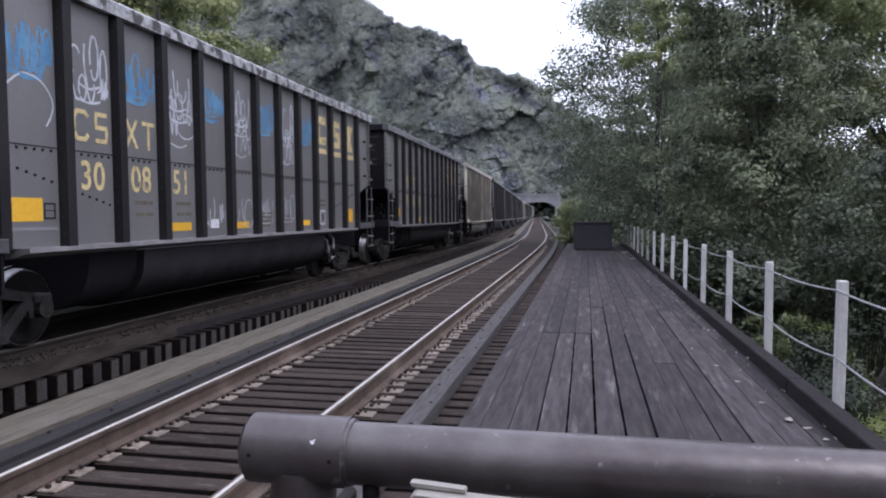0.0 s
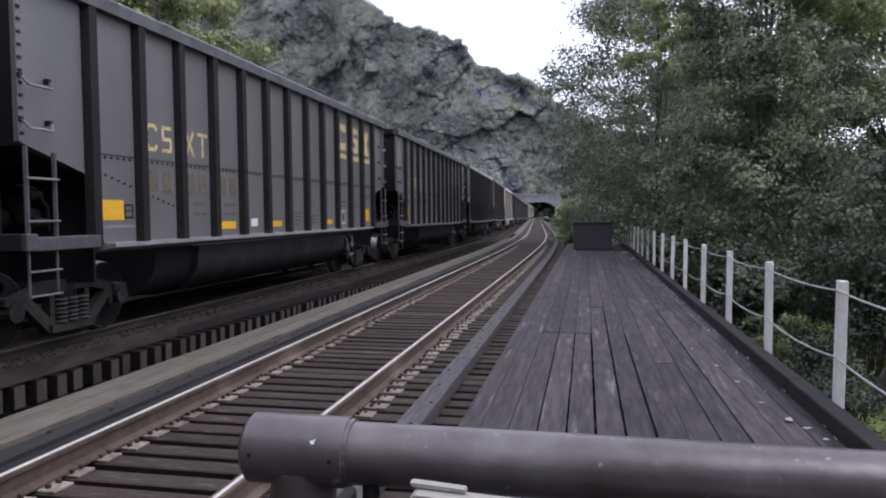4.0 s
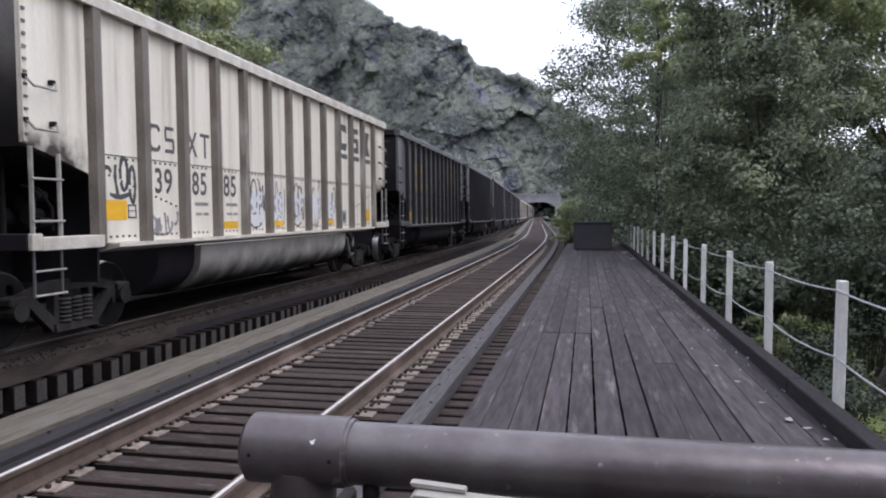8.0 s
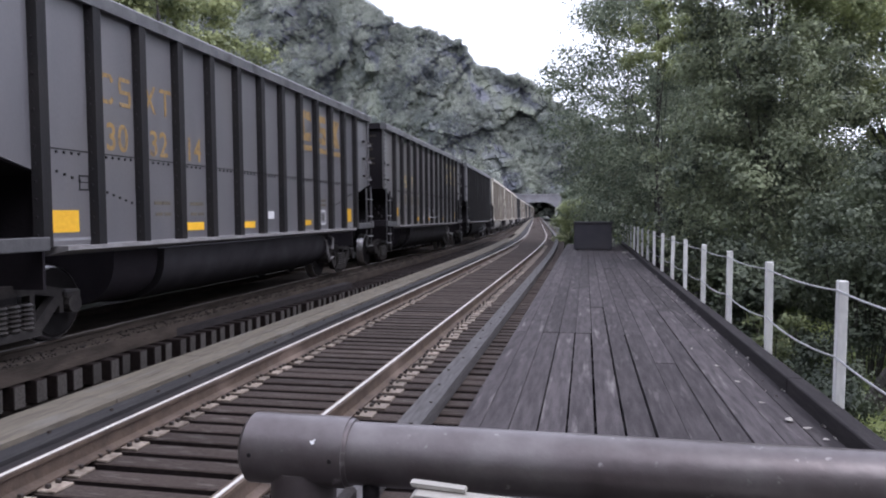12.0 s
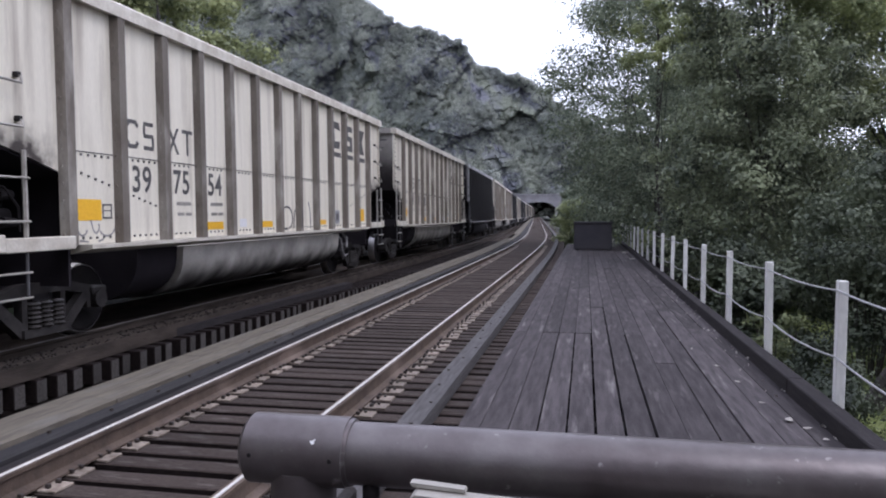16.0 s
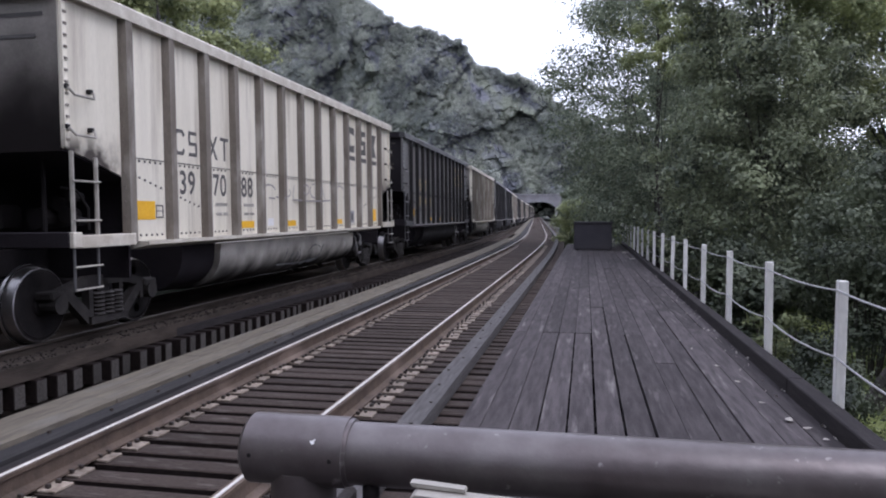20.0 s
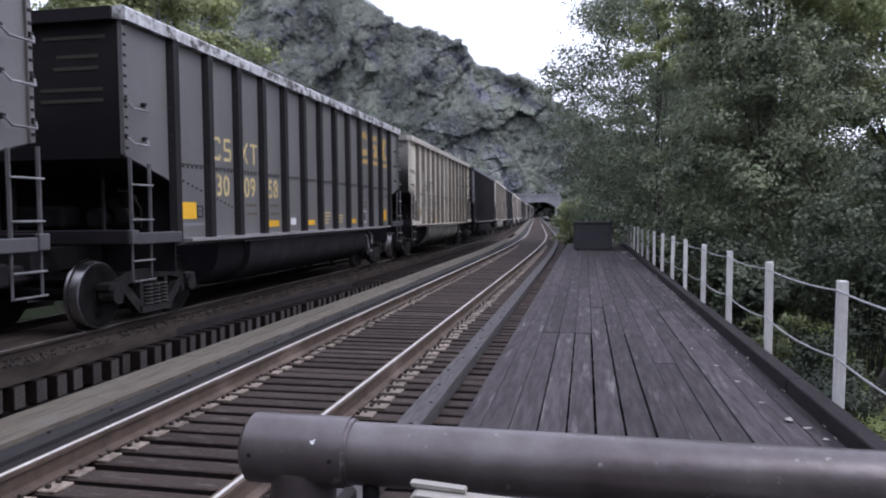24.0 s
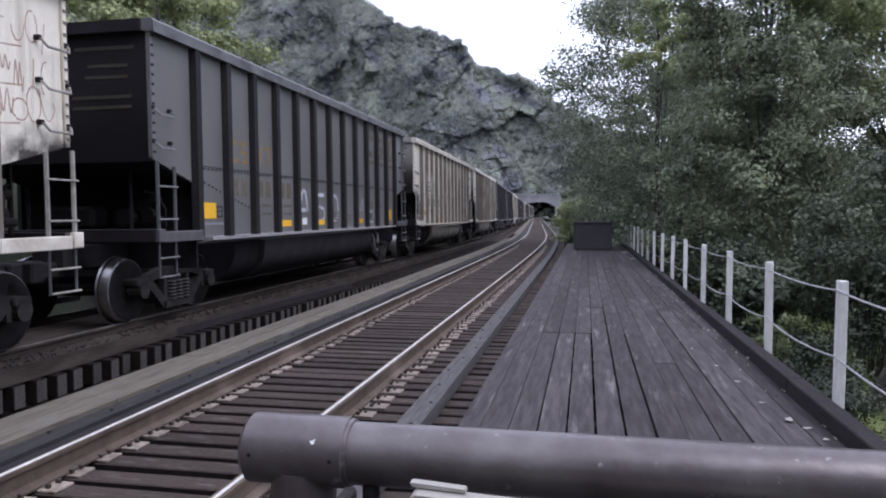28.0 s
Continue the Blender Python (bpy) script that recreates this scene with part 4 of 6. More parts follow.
bush(3.15, 9.9, -2.0, 0.7, 1.45, "green bush below the fence, coloured dark as in shade", LEAF_SHADED, 5000, 0.06, 36)
bush(3.4, 11.5, -2.0, 0.8, 1.7, "green bush below the fence, coloured dark as in shade", LEAF_SHADED, 6000, 0.06, 37)
bush(3.5, 16.2, -1.8, 1.2, 2.3, "green bush below the fence, coloured dark as in shade", LEAF_SHADED, 9000, 0.11, 22)
bush(4.0, 20.0, -2.0, 1.5, 2.8, "green bush below the fence, coloured dark as in shade", LEAF_SHADED, 9000, 0.12, 23)
bush(4.1, 26.0, -2.0, 1.7, 3.0, "green bush below the fence, coloured dark as in shade", LEAF_SHADED, 9000, 0.14, 24)
bush(4.4, 33.0, -2.0, 1.8, 3.6, "green bush below the fence, coloured dark as in shade", LEAF_SHADED, 9000, 0.15, 34)
bush(3.6, 42.5, -1.6, 2.0, 4.2, "yellow-green bush behind the bin", LEAF_SUN, 8000, 0.17, 25)
bush(-0.6, 49.0, -1.6, 1.7, 4.0, "light green bush beside the track", LEAF_SUN, 12000, 0.11, 26)
bush(-1.0, 58.0, -1.6, 1.3, 5.0, "yellow-green bush beside the track", LEAF_PALE, 9000, 0.15, 27)
bush(-0.3, 75.0, -1.6, 2.2, 6.0, "pale green bush beside the track", LEAF_PALE, 6000, 0.28, 28)
bush(-0.2, 100.0, -1.6, 3.0, 7.0, "pale green bush beside the track", LEAF_PALE, 6000, 0.34, 29)
bush(-1.2, 140.0, -1.6, 3.6, 7.5, "green bush beside the track", LEAF_PALE, 5000, 0.45, 30)
bush(-2.4, 190.0, -1.6, 4.0, 8.0, "green bush beside the track", LEAF_PALE, 5000, 0.55, 31)
bush(-33.0, 255.0, 2.0, 6.0, 14.0, "trees beside the tunnel mouth, coloured pale as in haze", LEAF_FAR, 6000, 0.7, 32)
bush(-5.4, 272.0, -1.6, 4.0, 8.0, "green scrub beside the tunnel mouth", LEAF_PALE, 5000, 0.6, 33)

# mown grass on the low ground
rng = np.random.default_rng(9)
gx, gy = rng.uniform(2.2, 13, 60000), rng.uniform(4.0, 27, 60000)
gz = np.array([lawn_height(a, b) for a, b in zip(gx, gy)])
tagged(new("lawn", leaf_mesh("lawn", np.stack([gx, gy, gz + 0.05], 1), 0.16, GRASS, 2)), "mown green grass below the boardwalk", "grass", kind="stuff")

# loose stones on the dusty boards beside the train and leaf litter along the kerb
rng = np.random.default_rng(31)
co, fc = [], []
for k in range(2600):
    y = rng.uniform(4.0, 44.0)
    x = train_x(y) + rng.choice((rng.uniform(0.88, 1.2), rng.uniform(0.86, 0.95), rng.uniform(1.14, 1.22)))
    s = rng.uniform(0.008, 0.026)
    b = len(co)
    a = rng.uniform(0, 6.28)
    for dx, dy, dz in ((1, 0, 0.4), (0, 0.8, 0.5), (-0.9, 0, 0.4), (0, -0.8, 0.45), (0.1, 0.1, 1.1), (0, 0, -0.1)):
        co.append((x + s * (dx * math.cos(a) - dy * math.sin(a)), y + s * (dx * math.sin(a) + dy * math.cos(a)), 0.001 + s * dz))
    for p in range(4):
        fc += [(b + p, b + (p + 1) % 4, b + 4), (b + (p + 1) % 4, b + p, b + 5)]
tagged(new("gravel", raw_mesh("gravel", co, fc, MAT["stone"])), "loose dusty stones beside the train's rail", "gravel", kind="stuff")
n = 90
lx = 1.83 - np.abs(rng.normal(0, 0.10, n))
ly = rng.uniform(3.0, 22.0, n)
tagged(new("leaf_litter", leaf_mesh("leaf_litter", np.stack([lx, ly, np.full(n, 0.016)], 1), 0.035, MAT["litter"], 5)), "small dry leaf scraps along the kerb of the boards", "litter", kind="stuff")


# ---------------------------------------------------------------- coal train
SPEED = 15.4
HALF, RIM_HALF, SHORT_HALF, SHEET, Z_TOP, Z_SILL, Z_MID = 1.57, 7.04, 6.77, 1.45, 4.245, 1.215, 2.32
LEAN = -0.6


def overhang(half):
    """From a car's end to the middle of its first rib."""
    return 1.16 if half > 7 else 1.25


def rib_places(half):
    step = (2 * half - 2 * overhang(half)) / 12
    return [-half + overhang(half) + step * i for i in range(13)]


def side_outline(h):
    """Outline of a side sheet: cut away at both ends above the trucks."""
    r = overhang(h)
    return [(-h, Z_TOP - 0.06), (-h, 2.38), (-h + 0.12, 2.36), (-h + r - 0.02, 2.08), (-h + r, Z_SILL + 0.06),
            (h - r, Z_SILL + 0.06), (h - r + 0.02, 2.08), (h - 0.12, 2.36), (h, 2.38), (h, Z_TOP - 0.06)]


def truck(parent, y):
    """A two-axle truck; the wheelsets turn."""
    t = part("truck", rod(bmesh.new(), (-1.0, 0, 0.58), (1.0, 0, 0.58), 0.14, seg=8), MAT["under"], parent, "cast steel two-axle truck")
    t.matrix_basis = pose(0, y, TRAIN_UP)
    me = bpy.data.meshes.get("side_frame")
    if not me:
        bm = bmesh.new()
        prism(bm, [(-0.98, 0.60), (-0.36, 0.75), (0.36, 0.75), (0.98, 0.60), (0.98, 0.50), (0.36, 0.62), (-0.36, 0.62), (-0.98, 0.50)], 0, 0.93, 1.05)
        for s in (-1, 1):
            prism(bm, [(s * 0.82, 0.54), (s * 0.66, 0.57), (s * 0.28, 0.25), (s * 0.38, 0.14)], 0, 0.95, 1.06)
            prism(bm, [(s * 0.27, 0.24), (s * 0.35, 0.24), (s * 0.35, 0.63), (s * 0.27, 0.63)], 0, 0.94, 1.05)
            prism(bm, [(s * 0.76, 0.36), (s * 0.83, 0.36), (s * 0.83, 0.54), (s * 0.76, 0.54)], 0, 0.94, 1.04)
        prism(bm, [(-0.38, 0.14), (0.38, 0.14), (0.38, 0.235), (-0.38, 0.235)], 0, 0.92, 1.10)
        for s in (-0.94, 0.94):
            rod(bm, (0.9, s, 0.457), (1.12, s, 0.457), 0.115, seg=12)
            box(bm, 0.86, 1.1, s - 0.14, s + 0.14, 0.52, 0.62, 0.02)
        me = mesh_of("side_frame", bm, MAT["frame"])
        bm = bmesh.new()
        rings = []
        for k in range(13):
            r = 0.088 if k % 2 else 0.055
            rings.append([bm.verts.new((1.06 + r * math.cos(a), r * math.sin(a), 0.23 + 0.026 * k)) for a in [math.pi * j / 6 for j in range(12)]])
        for p, q in zip(rings, rings[1:]):
            for j in range(12):
                bm.faces.new((p[j], p[(j + 1) % 12], q[(j + 1) % 12], q[j]))
        mesh_of("spring", bm, MAT["spring"])
        bm = bmesh.new()
        for s in (-1, 1):
            rod(bm, (s * 0.70, 0, 0), (s * 0.83, 0, 0), 0.457, 0.445, 32)
            rod(bm, (s * 0.66, 0, 0), (s * 0.70, 0, 0), 0.485, 0.485, 32)
            rod(bm, (s * 0.826, 0, 0), (s * 0.834, 0, 0), 0.446, 0.430, 32)
            rod(bm, (s * 0.83, 0, 0), (s * 0.838, 0, 0), 0.405, 0.395, 32)
            rod(bm, (s * 0.83, 0, 0), (s * 0.87, 0, 0), 0.15, 0.13, 16)
            for k in range(4):
                a = k * math.pi / 2
                rod(bm, (s * 0.828, 0.27 * math.cos(a), 0.27 * math.sin(a)), (s * 0.838, 0.27 * math.cos(a), 0.27 * math.sin(a)), 0.07, seg=8)
        rod(bm, (-0.9, 0, 0), (0.9, 0, 0), 0.085, seg=10)
        me2 = mesh_of("wheelset", bm, MAT["wheel"])
        me2.shade_smooth()
        me2.set_sharp_from_angle(angle=radians(35))
        me2.materials.append(MAT["tread"])
        for f in me2.polygons:
            if abs(f.normal.x) < 0.95 and math.hypot(f.center.y, f.center.z) > 0.425:
                f.material_index = 1
    for s in (0, 180):
        f = part("side_frame", me, None, t)
        f.matrix_basis = pose(0, 0, 0, 0, 0, s)
    for s in (-0.19, 0, 0.19):
        sp = part("spring", bpy.data.meshes["spring"], None, t)
        sp.matrix_basis = pose(0, s, 0)
    for s, nm in ((-0.94, "wheelset"), (0.94, "wheelset")):
        w = part(nm, bpy.data.meshes["wheelset"], None, t)
        w.matrix_basis = pose(0, s, 0.457)
        w["lead"] = s > 0
    return t


def hopper(name, half, white, rim, label):
    """A bathtub gondola for coal with hat-section ribs; its origin lies on the rails under its middle."""
    car = thing(name, 0, 0, 0, label, "freight car", group="coal train")
    over = overhang(half)
    paint, ribm = (MAT["car_white"], MAT["rib_white"]) if white else (MAT["car_faded" if half > 7 else "car_dark"], MAT["rib_dark"])
    sillm = MAT["sill_white"] if white else MAT["sill"]
    ladm = MAT["ladder_white"] if white else MAT["ladder"]
    runm = MAT["ladder_white"] if white else MAT["rung"]
    for s in (1, -1):
        bm = prism(bmesh.new(), side_outline(half), 0, s * SHEET - 0.012, s * SHEET + 0.012)
        part("side_sheet", bm, paint, car)
    for s in (1, -1):
        bm = bmesh.new()
        box(bm, -SHEET + 0.02, SHEET - 0.02, s * (half - 0.03) - 0.012, s * (half - 0.03) + 0.012, 2.34, Z_TOP - 0.06)
        part("end_sheet", bm, MAT["end_white"] if white else MAT["end_dark"], car, "end sheet, darker towards the bottom")
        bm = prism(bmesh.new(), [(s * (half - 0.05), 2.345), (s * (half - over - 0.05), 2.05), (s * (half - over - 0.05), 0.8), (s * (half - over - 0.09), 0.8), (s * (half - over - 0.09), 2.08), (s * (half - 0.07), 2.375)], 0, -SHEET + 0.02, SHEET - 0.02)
        part("slope_sheet", bm, MAT["dark_tone"], car)
    # top chord
    for s in (1, -1):
        bm = bmesh.new()
        prism(bm, [(s * (SHEET - 0.06), Z_TOP - 0.16), (s * HALF, Z_TOP - 0.18), (s * HALF, Z_TOP - 0.03), (s * (HALF - 0.03), Z_TOP), (s * (SHEET - 0.06), Z_TOP)], 1, -half - 0.02, half + 0.02)
        part("top_chord", bm, rim, car, "scuffed top chord")
        bm = box(bmesh.new(), -SHEET + 0.06, SHEET - 0.06, s * half - 0.07, s * half + 0.07, Z_TOP - 0.17, Z_TOP - 0.01)
        part("end_chord", bm, MAT["end_white"] if white else MAT["dark_tone"], car, "chord across the car end")
    # ribs of hat section
    bm = bmesh.new()
    prism(bm, [(SHEET + 0.01, -0.105), (HALF - 0.01, -0.07), (HALF - 0.01, 0.07), (SHEET + 0.01, 0.105)], 2, Z_SILL + 0.05, Z_TOP - 0.17)
    for k in range(14):
        rod(bm, (SHEET + 0.05, -0.102, 1.4 + k * 0.19), (SHEET + 0.05, -0.085, 1.4 + k * 0.19), 0.016, seg=5)
    rib_me = mesh_of("rib", bm, ribm)
    for yy in rib_places(half):
        for rz in (0, 180):
            r = part("rib", rib_me, None, car)
            r.matrix_basis = pose(0, yy, 0, 0, 0, rz)
    # side sills
    for s in (1, -1):
        bm = prism(bmesh.new(), [(s * (SHEET - 0.15), Z_SILL - 0.06), (s * (HALF + 0.03), Z_SILL + 0.005), (s * (HALF + 0.03), Z_SILL + 0.052), (s * (SHEET - 0.15), Z_SILL + 0.052)], 1, -half + over + 0.25, half - over - 0.25)
        part("side_sill", bm, sillm, car, "dusty sill flange")
    # round tub between the trucks
    bm = bmesh.new()
    arc = [(-1.39, Z_SILL - 0.07)] + [(math.copysign(1.38 * abs(math.cos(a)) ** 0.55, math.cos(a)), 1.04 - 0.68 * abs(math.sin(a)) ** 0.8) for a in [math.pi + math.pi * k / 18 for k in range(19)]] + [(1.39, Z_SILL - 0.07)]
    prism(bm, arc, 1, -half + 3.75, half - 3.3)
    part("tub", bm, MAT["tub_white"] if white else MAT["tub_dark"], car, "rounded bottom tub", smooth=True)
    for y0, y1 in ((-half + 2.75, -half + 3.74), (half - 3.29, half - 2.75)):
        part("tub_end", prism(bmesh.new(), [(x * 0.93, z + 0.04) for x, z in arc], 1, y0, y1), MAT["dark_tone"], car, "black tub end", smooth=True)
    bm = bmesh.new()
    tube(bm, [(1.25, half - 3.22, 1.16), (1.40, half - 3.18, 1.0), (1.42, half - 3.12, 0.72), (1.40, half - 2.95, 0.58), (1.34, half - 2.55, 0.60)], 0.022)
    tube(bm, [(1.25, half - 2.72, 1.18), (1.40, half - 2.74, 1.02), (1.42, half - 2.82, 0.80)], 0.03)
    part("brake_rod", bm, MAT["sill"], car, "pale bent brake rod")
    box_bm = box(bmesh.new(), -0.25, 0.25, -half - 0.2, half + 0.2, 0.86, 1.2, 0.02)
    part("centre_sill", box_bm, MAT["under"], car)
    for s in (1, -1):
        bm = box(bmesh.new(), -HALF + 0.02, HALF - 0.02, s * (half - 0.02) - 0.09, s * (half - 0.02) + 0.09, 1.24, 1.42, 0.01)
        part("end_sill", bm, MAT["dark_tone"], car)
        bm = box(bmesh.new(), HALF - 0.14, HALF + 0.015, min(s * (half - 0.115), s * (half - over)), max(s * (half - 0.115), s * (half - over)), 1.23, 1.38, 0.01)
        box(bm, HALF - 0.10, HALF + 0.03, s * (half - 0.03) - 0.08, s * (half - 0.03) + 0.08, 1.24, 1.42, 0.01)
        part("step_bracket", bm, MAT["sill_white"] if white else MAT["ladder"], car, "riveted corner step bracket")
        bm = box(bmesh.new(), -0.14, 0.14, min(s * half, s * (half + 0.72)), max(s * half, s * (half + 0.72)), 0.76, 0.98, 0.03)
        box(bm, -0.2, 0.2, min(s * (half + 0.5), s * (half + 0.74)), max(s * (half + 0.5), s * (half + 0.74)), 0.72, 1.02, 0.03)
        part("coupler", bm, MAT["under"], car)
        bm = bmesh.new()
        box(bm, -0.5, 0.3, s * (half - 0.55) - 0.2, s * (half - 0.55) + 0.2, 1.42, 1.75, 0.05)
        rod(bm, (0.75, s * (half - 0.7) - 0.3, 1.58), (0.75, s * (half - 0.7) + 0.3, 1.58), 0.13, seg=12)
        rod(bm, (0.95, s * (half - 0.3), 1.40), (0.95, s * (half - 0.3), 2.6), 0.03, seg=8)
        rod(bm, (-0.4, s * (half - 0.3), 1.40), (-0.4, s * (half - 0.3), 2.5), 0.03, seg=8)
        for gx, gz, gr in ((1.05, 1.62, 0.10), (1.12, 1.84, 0.07), (0.95, 1.75, 0.09), (1.18, 1.54, 0.06)):
            rod(bm, (gx, s * (half - 0.62) - 0.09, gz), (gx, s * (half - 0.62) + 0.11, gz), gr, gr * 0.8, seg=10)
        tube(bm, [(1.2, s * (half - 0.75), 1.44), (1.22, s * (half - 0.72), 1.7), (1.15, s * (half - 0.6), 1.92), (1.05, s * (half - 0.45), 1.95)], 0.02)
        part("brake_gear", bm, MAT["wheel"], car, "grimy brake gear on the end platform")
        for k in (0.0, 0.42):
            st = bmesh.new()
            yy = s * (half - 0.03 - k)
            rod(st, (HALF - 0.03, yy, 1.38), (HALF - 0.03, yy, 2.34 - 0.12 * k), 0.027, seg=6)
            low = rod(bmesh.new(), (HALF - 0.03, yy, 0.74), (HALF - 0.03, yy, 1.3), 0.017, seg=6)
            part("step_stile", low, MAT["ladder"], car)
            part("ladder_stile", st, ladm, car)
        for zz in (0.76, 1.02, 1.55, 2.0):
            st = rod(bmesh.new(), (HALF + 0.01, s * (half + 0.0), zz), (HALF + 0.01, s * (half - 0.47), zz), 0.013, seg=6)
            part("ladder_rung", st, runm, car)
        for zz in (2.52, 2.97, 3.42) if s > 0 else (2.52, 2.97):
            st = bmesh.new()
            tube(st, [(SHEET, s * (half - 0.03), zz + 0.09), (HALF - 0.03, s * (half - 0.03), zz + 0.07), (HALF + 0.01, s * (half - 0.07), zz), (HALF + 0.01, s * (half - 0.41), zz), (HALF - 0.03, s * (half - 0.45), zz + 0.07), (SHEET, s * (half - 0.45), zz + 0.09)], 0.015)
            grab = part("grab_iron", st, runm, car)
            st = bmesh.new()
            for k in (0.03, 0.45):
                box(st, SHEET + 0.01, SHEET + 0.075, s * (half - k) - 0.028, s * (half - k) + 0.028, zz + 0.067, zz + 0.12, 0.005)
            part("grab_bracket", st, MAT["rib_dark"], grab, "dark bolted bracket")
        bm = bmesh.new()
        for k in range(13):
            box(bm, SHEET + 0.05, SHEET + 0.066, s * (half - 0.035) - 0.024, s * (half - 0.035) + 0.024, 2.45 + k * 0.13, 2.48 + k * 0.13)
        bmp = box(bmesh.new(), SHEET + 0.0125, SHEET + 0.052, min(s * half, s * (half - 0.07)), max(s * half, s * (half - 0.07)), 2.38, Z_TOP - 0.17, 0.006)
        part("corner_post", bmp, paint, car)
        tagged(part("corner_bolts", bm, MAT["rib_dark"] if not white else MAT["rib_white"], car), kind="stuff")
    # rivets along the seam
    bm = bmesh.new()
    yy = -half + over + 0.15
    while yy < half - over - 0.1:
        d = min(abs(yy - r) for r in rib_places(half))
        if d > 0.17:
            box(bm, SHEET + 0.012, SHEET + 0.024, yy - 0.014, yy + 0.014, Z_MID - 0.014, Z_MID + 0.014)
            if yy < -half + 3.1 or yy > half - 3.1:
                zz = 2.17 - 0.27 * (half - abs(yy) - over) * 0.9
                box(bm, SHEET + 0.012, SHEET + 0.024, yy - 0.014, yy + 0.014, zz - 0.014, zz + 0.014)
            if white:
                box(bm, SHEET + 0.012, SHEET + 0.024, yy - 0.014, yy + 0.014, 1.33, 1.358)
        yy += 0.125
    box(bm, SHEET + 0.0125, SHEET + 0.018, -half + over, half - over, Z_MID + 0.03, Z_MID + 0.042)
    part("rivets", bm, MAT["rib_dark"] if not white else MAT["letter_black"], car)
    truck(car, -half + 1.27)
    truck(car, half - 1.27)
    return car


def on_side(verts2, depth=0.004):
    """A flat plate lying on the side sheet, from closed outlines in (along, up)."""
    bm = bmesh.new()
    for o in verts2:
        prism(bm, o, 0, SHEET + 0.0125, SHEET + 0.0125 + depth)
    return bm


def rect(y0, y1, z0, z1):
    return [(y0, z0), (y1, z0), (y1, z1), (y0, z1)]


glyphs = {}


def number_mesh(text, mat):
    key = (text, mat.name)
    if key not in glyphs:
        cu = bpy.data.curves.new("figure", "FONT")
        cu.body, cu.size, cu.extrude, cu.align_x = text, 1.0, 0.0, "CENTER"
        cu.space_character, cu.offset = 1.08, 0.016
        tmp = bpy.data.objects.new("figure", cu)
        me = bpy.data.meshes.new_from_object(tmp)
        bpy.data.objects.remove(tmp)
        me.materials.clear()
        me.materials.append(mat)
        glyphs[key] = me
    return glyphs[key]


TEXT_FRAME = Matrix(((0, 0, 1, 0), (1, 0, 0, 0), (0, 1, 0, 0), (0, 0, 0, 1)))


def figures(car, text, y, z, height, mat):
    ob = part("number", number_mesh(text, mat), None, car, "stencilled car number")
    k = height / 0.69
    ob.matrix_basis = Matrix.Translation((SHEET + 0.017, y, z)) @ TEXT_FRAME @ Matrix.Diagonal((k * 0.92, k, k, 1))


mark_cache = {}


def shared(key, make, mat):
    k = (key, mat.name)
    if k not in mark_cache:
        mark_cache[k] = mesh_of(key, make(), mat)
    return mark_cache[k]


def mark_shapes(kind):
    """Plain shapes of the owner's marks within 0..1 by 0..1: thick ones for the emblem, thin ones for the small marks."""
    if kind == 0:
        return [[(0.0, 0.15), (0.25, 0.0), (0.9, 0.0), (1.0, 0.3), (0.35, 0.25), (0.3, 0.75), (1.0, 0.7), (0.9, 1.0), (0.25, 1.0), (0.0, 0.85)]]
    if kind == 1:
        return [rect(0.05, 0.95, 0.0, 0.22), rect(0.62, 0.95, 0.22, 0.42), rect(0.05, 0.95, 0.40, 0.60), rect(0.05, 0.38, 0.58, 0.80), rect(0.05, 0.95, 0.78, 1.0)]
    if kind == 2:
        return [[(0.0, 0.0), (1.0, 0.0), (0.64, 0.5), (1.0, 1.0), (0.0, 1.0), (0.36, 0.5)]]
    if kind == 3:
        return [rect(0.41, 0.59, 0.0, 0.86), rect(0.0, 1.0, 0.86, 1.0)]
    if kind == 4:
        return [[(0.0, 0.2), (0.22, 0.0), (0.8, 0.0), (1.0, 0.18), (0.85, 0.28), (0.72, 0.14), (0.32, 0.14), (0.18, 0.3), (0.18, 0.7), (0.32, 0.86), (0.72, 0.86), (0.85, 0.72), (1.0, 0.82), (0.8, 1.0), (0.22, 1.0), (0.0, 0.8)]]
    if kind == 5:
        return [rect(0.08, 0.88, 0.0, 0.14), rect(0.74, 0.92, 0.14, 0.46), rect(0.08, 0.88, 0.43, 0.57), rect(0.04, 0.22, 0.55, 0.86), rect(0.08, 0.88, 0.86, 1.0)]
    return [[(0.0, 0.0), (0.2, 0.0), (1.0, 1.0), (0.8, 1.0)], [(0.8, 0.0), (1.0, 0.0), (0.2, 1.0), (0.0, 1.0)]]


def mark(car, kind, y0, y1, z0, z1, mat, name="mark", label=""):
    def make():
        bm = bmesh.new()
        for o in mark_shapes(kind):
            prism(bm, o, 0, 0, 0.004 - 0.0005 * len(bm.faces) / 6)
        return bm
    ob = part(name, shared("mark_%s" % "abcdefg"[kind], make, mat), None, car, label)
    ob.matrix_basis = Matrix.Translation((SHEET + 0.0125, y0, z0)) @ Matrix.Diagonal((1, y1 - y0, z1 - z0, 1))


def plate(car, y0, y1, z0, z1, mat, name="placard", label="", out=0.0):
    def make():
        return prism(bmesh.new(), rect(0, 1, 0, 1), 0, 0, 0.004)
    ob = part(name, shared("plate", make, mat), None, car, label)
    ob.matrix_basis = Matrix.Translation((SHEET + 0.0125 + out, y0, z0)) @ Matrix.Diagonal((1, y1 - y0, z1 - z0, 1))


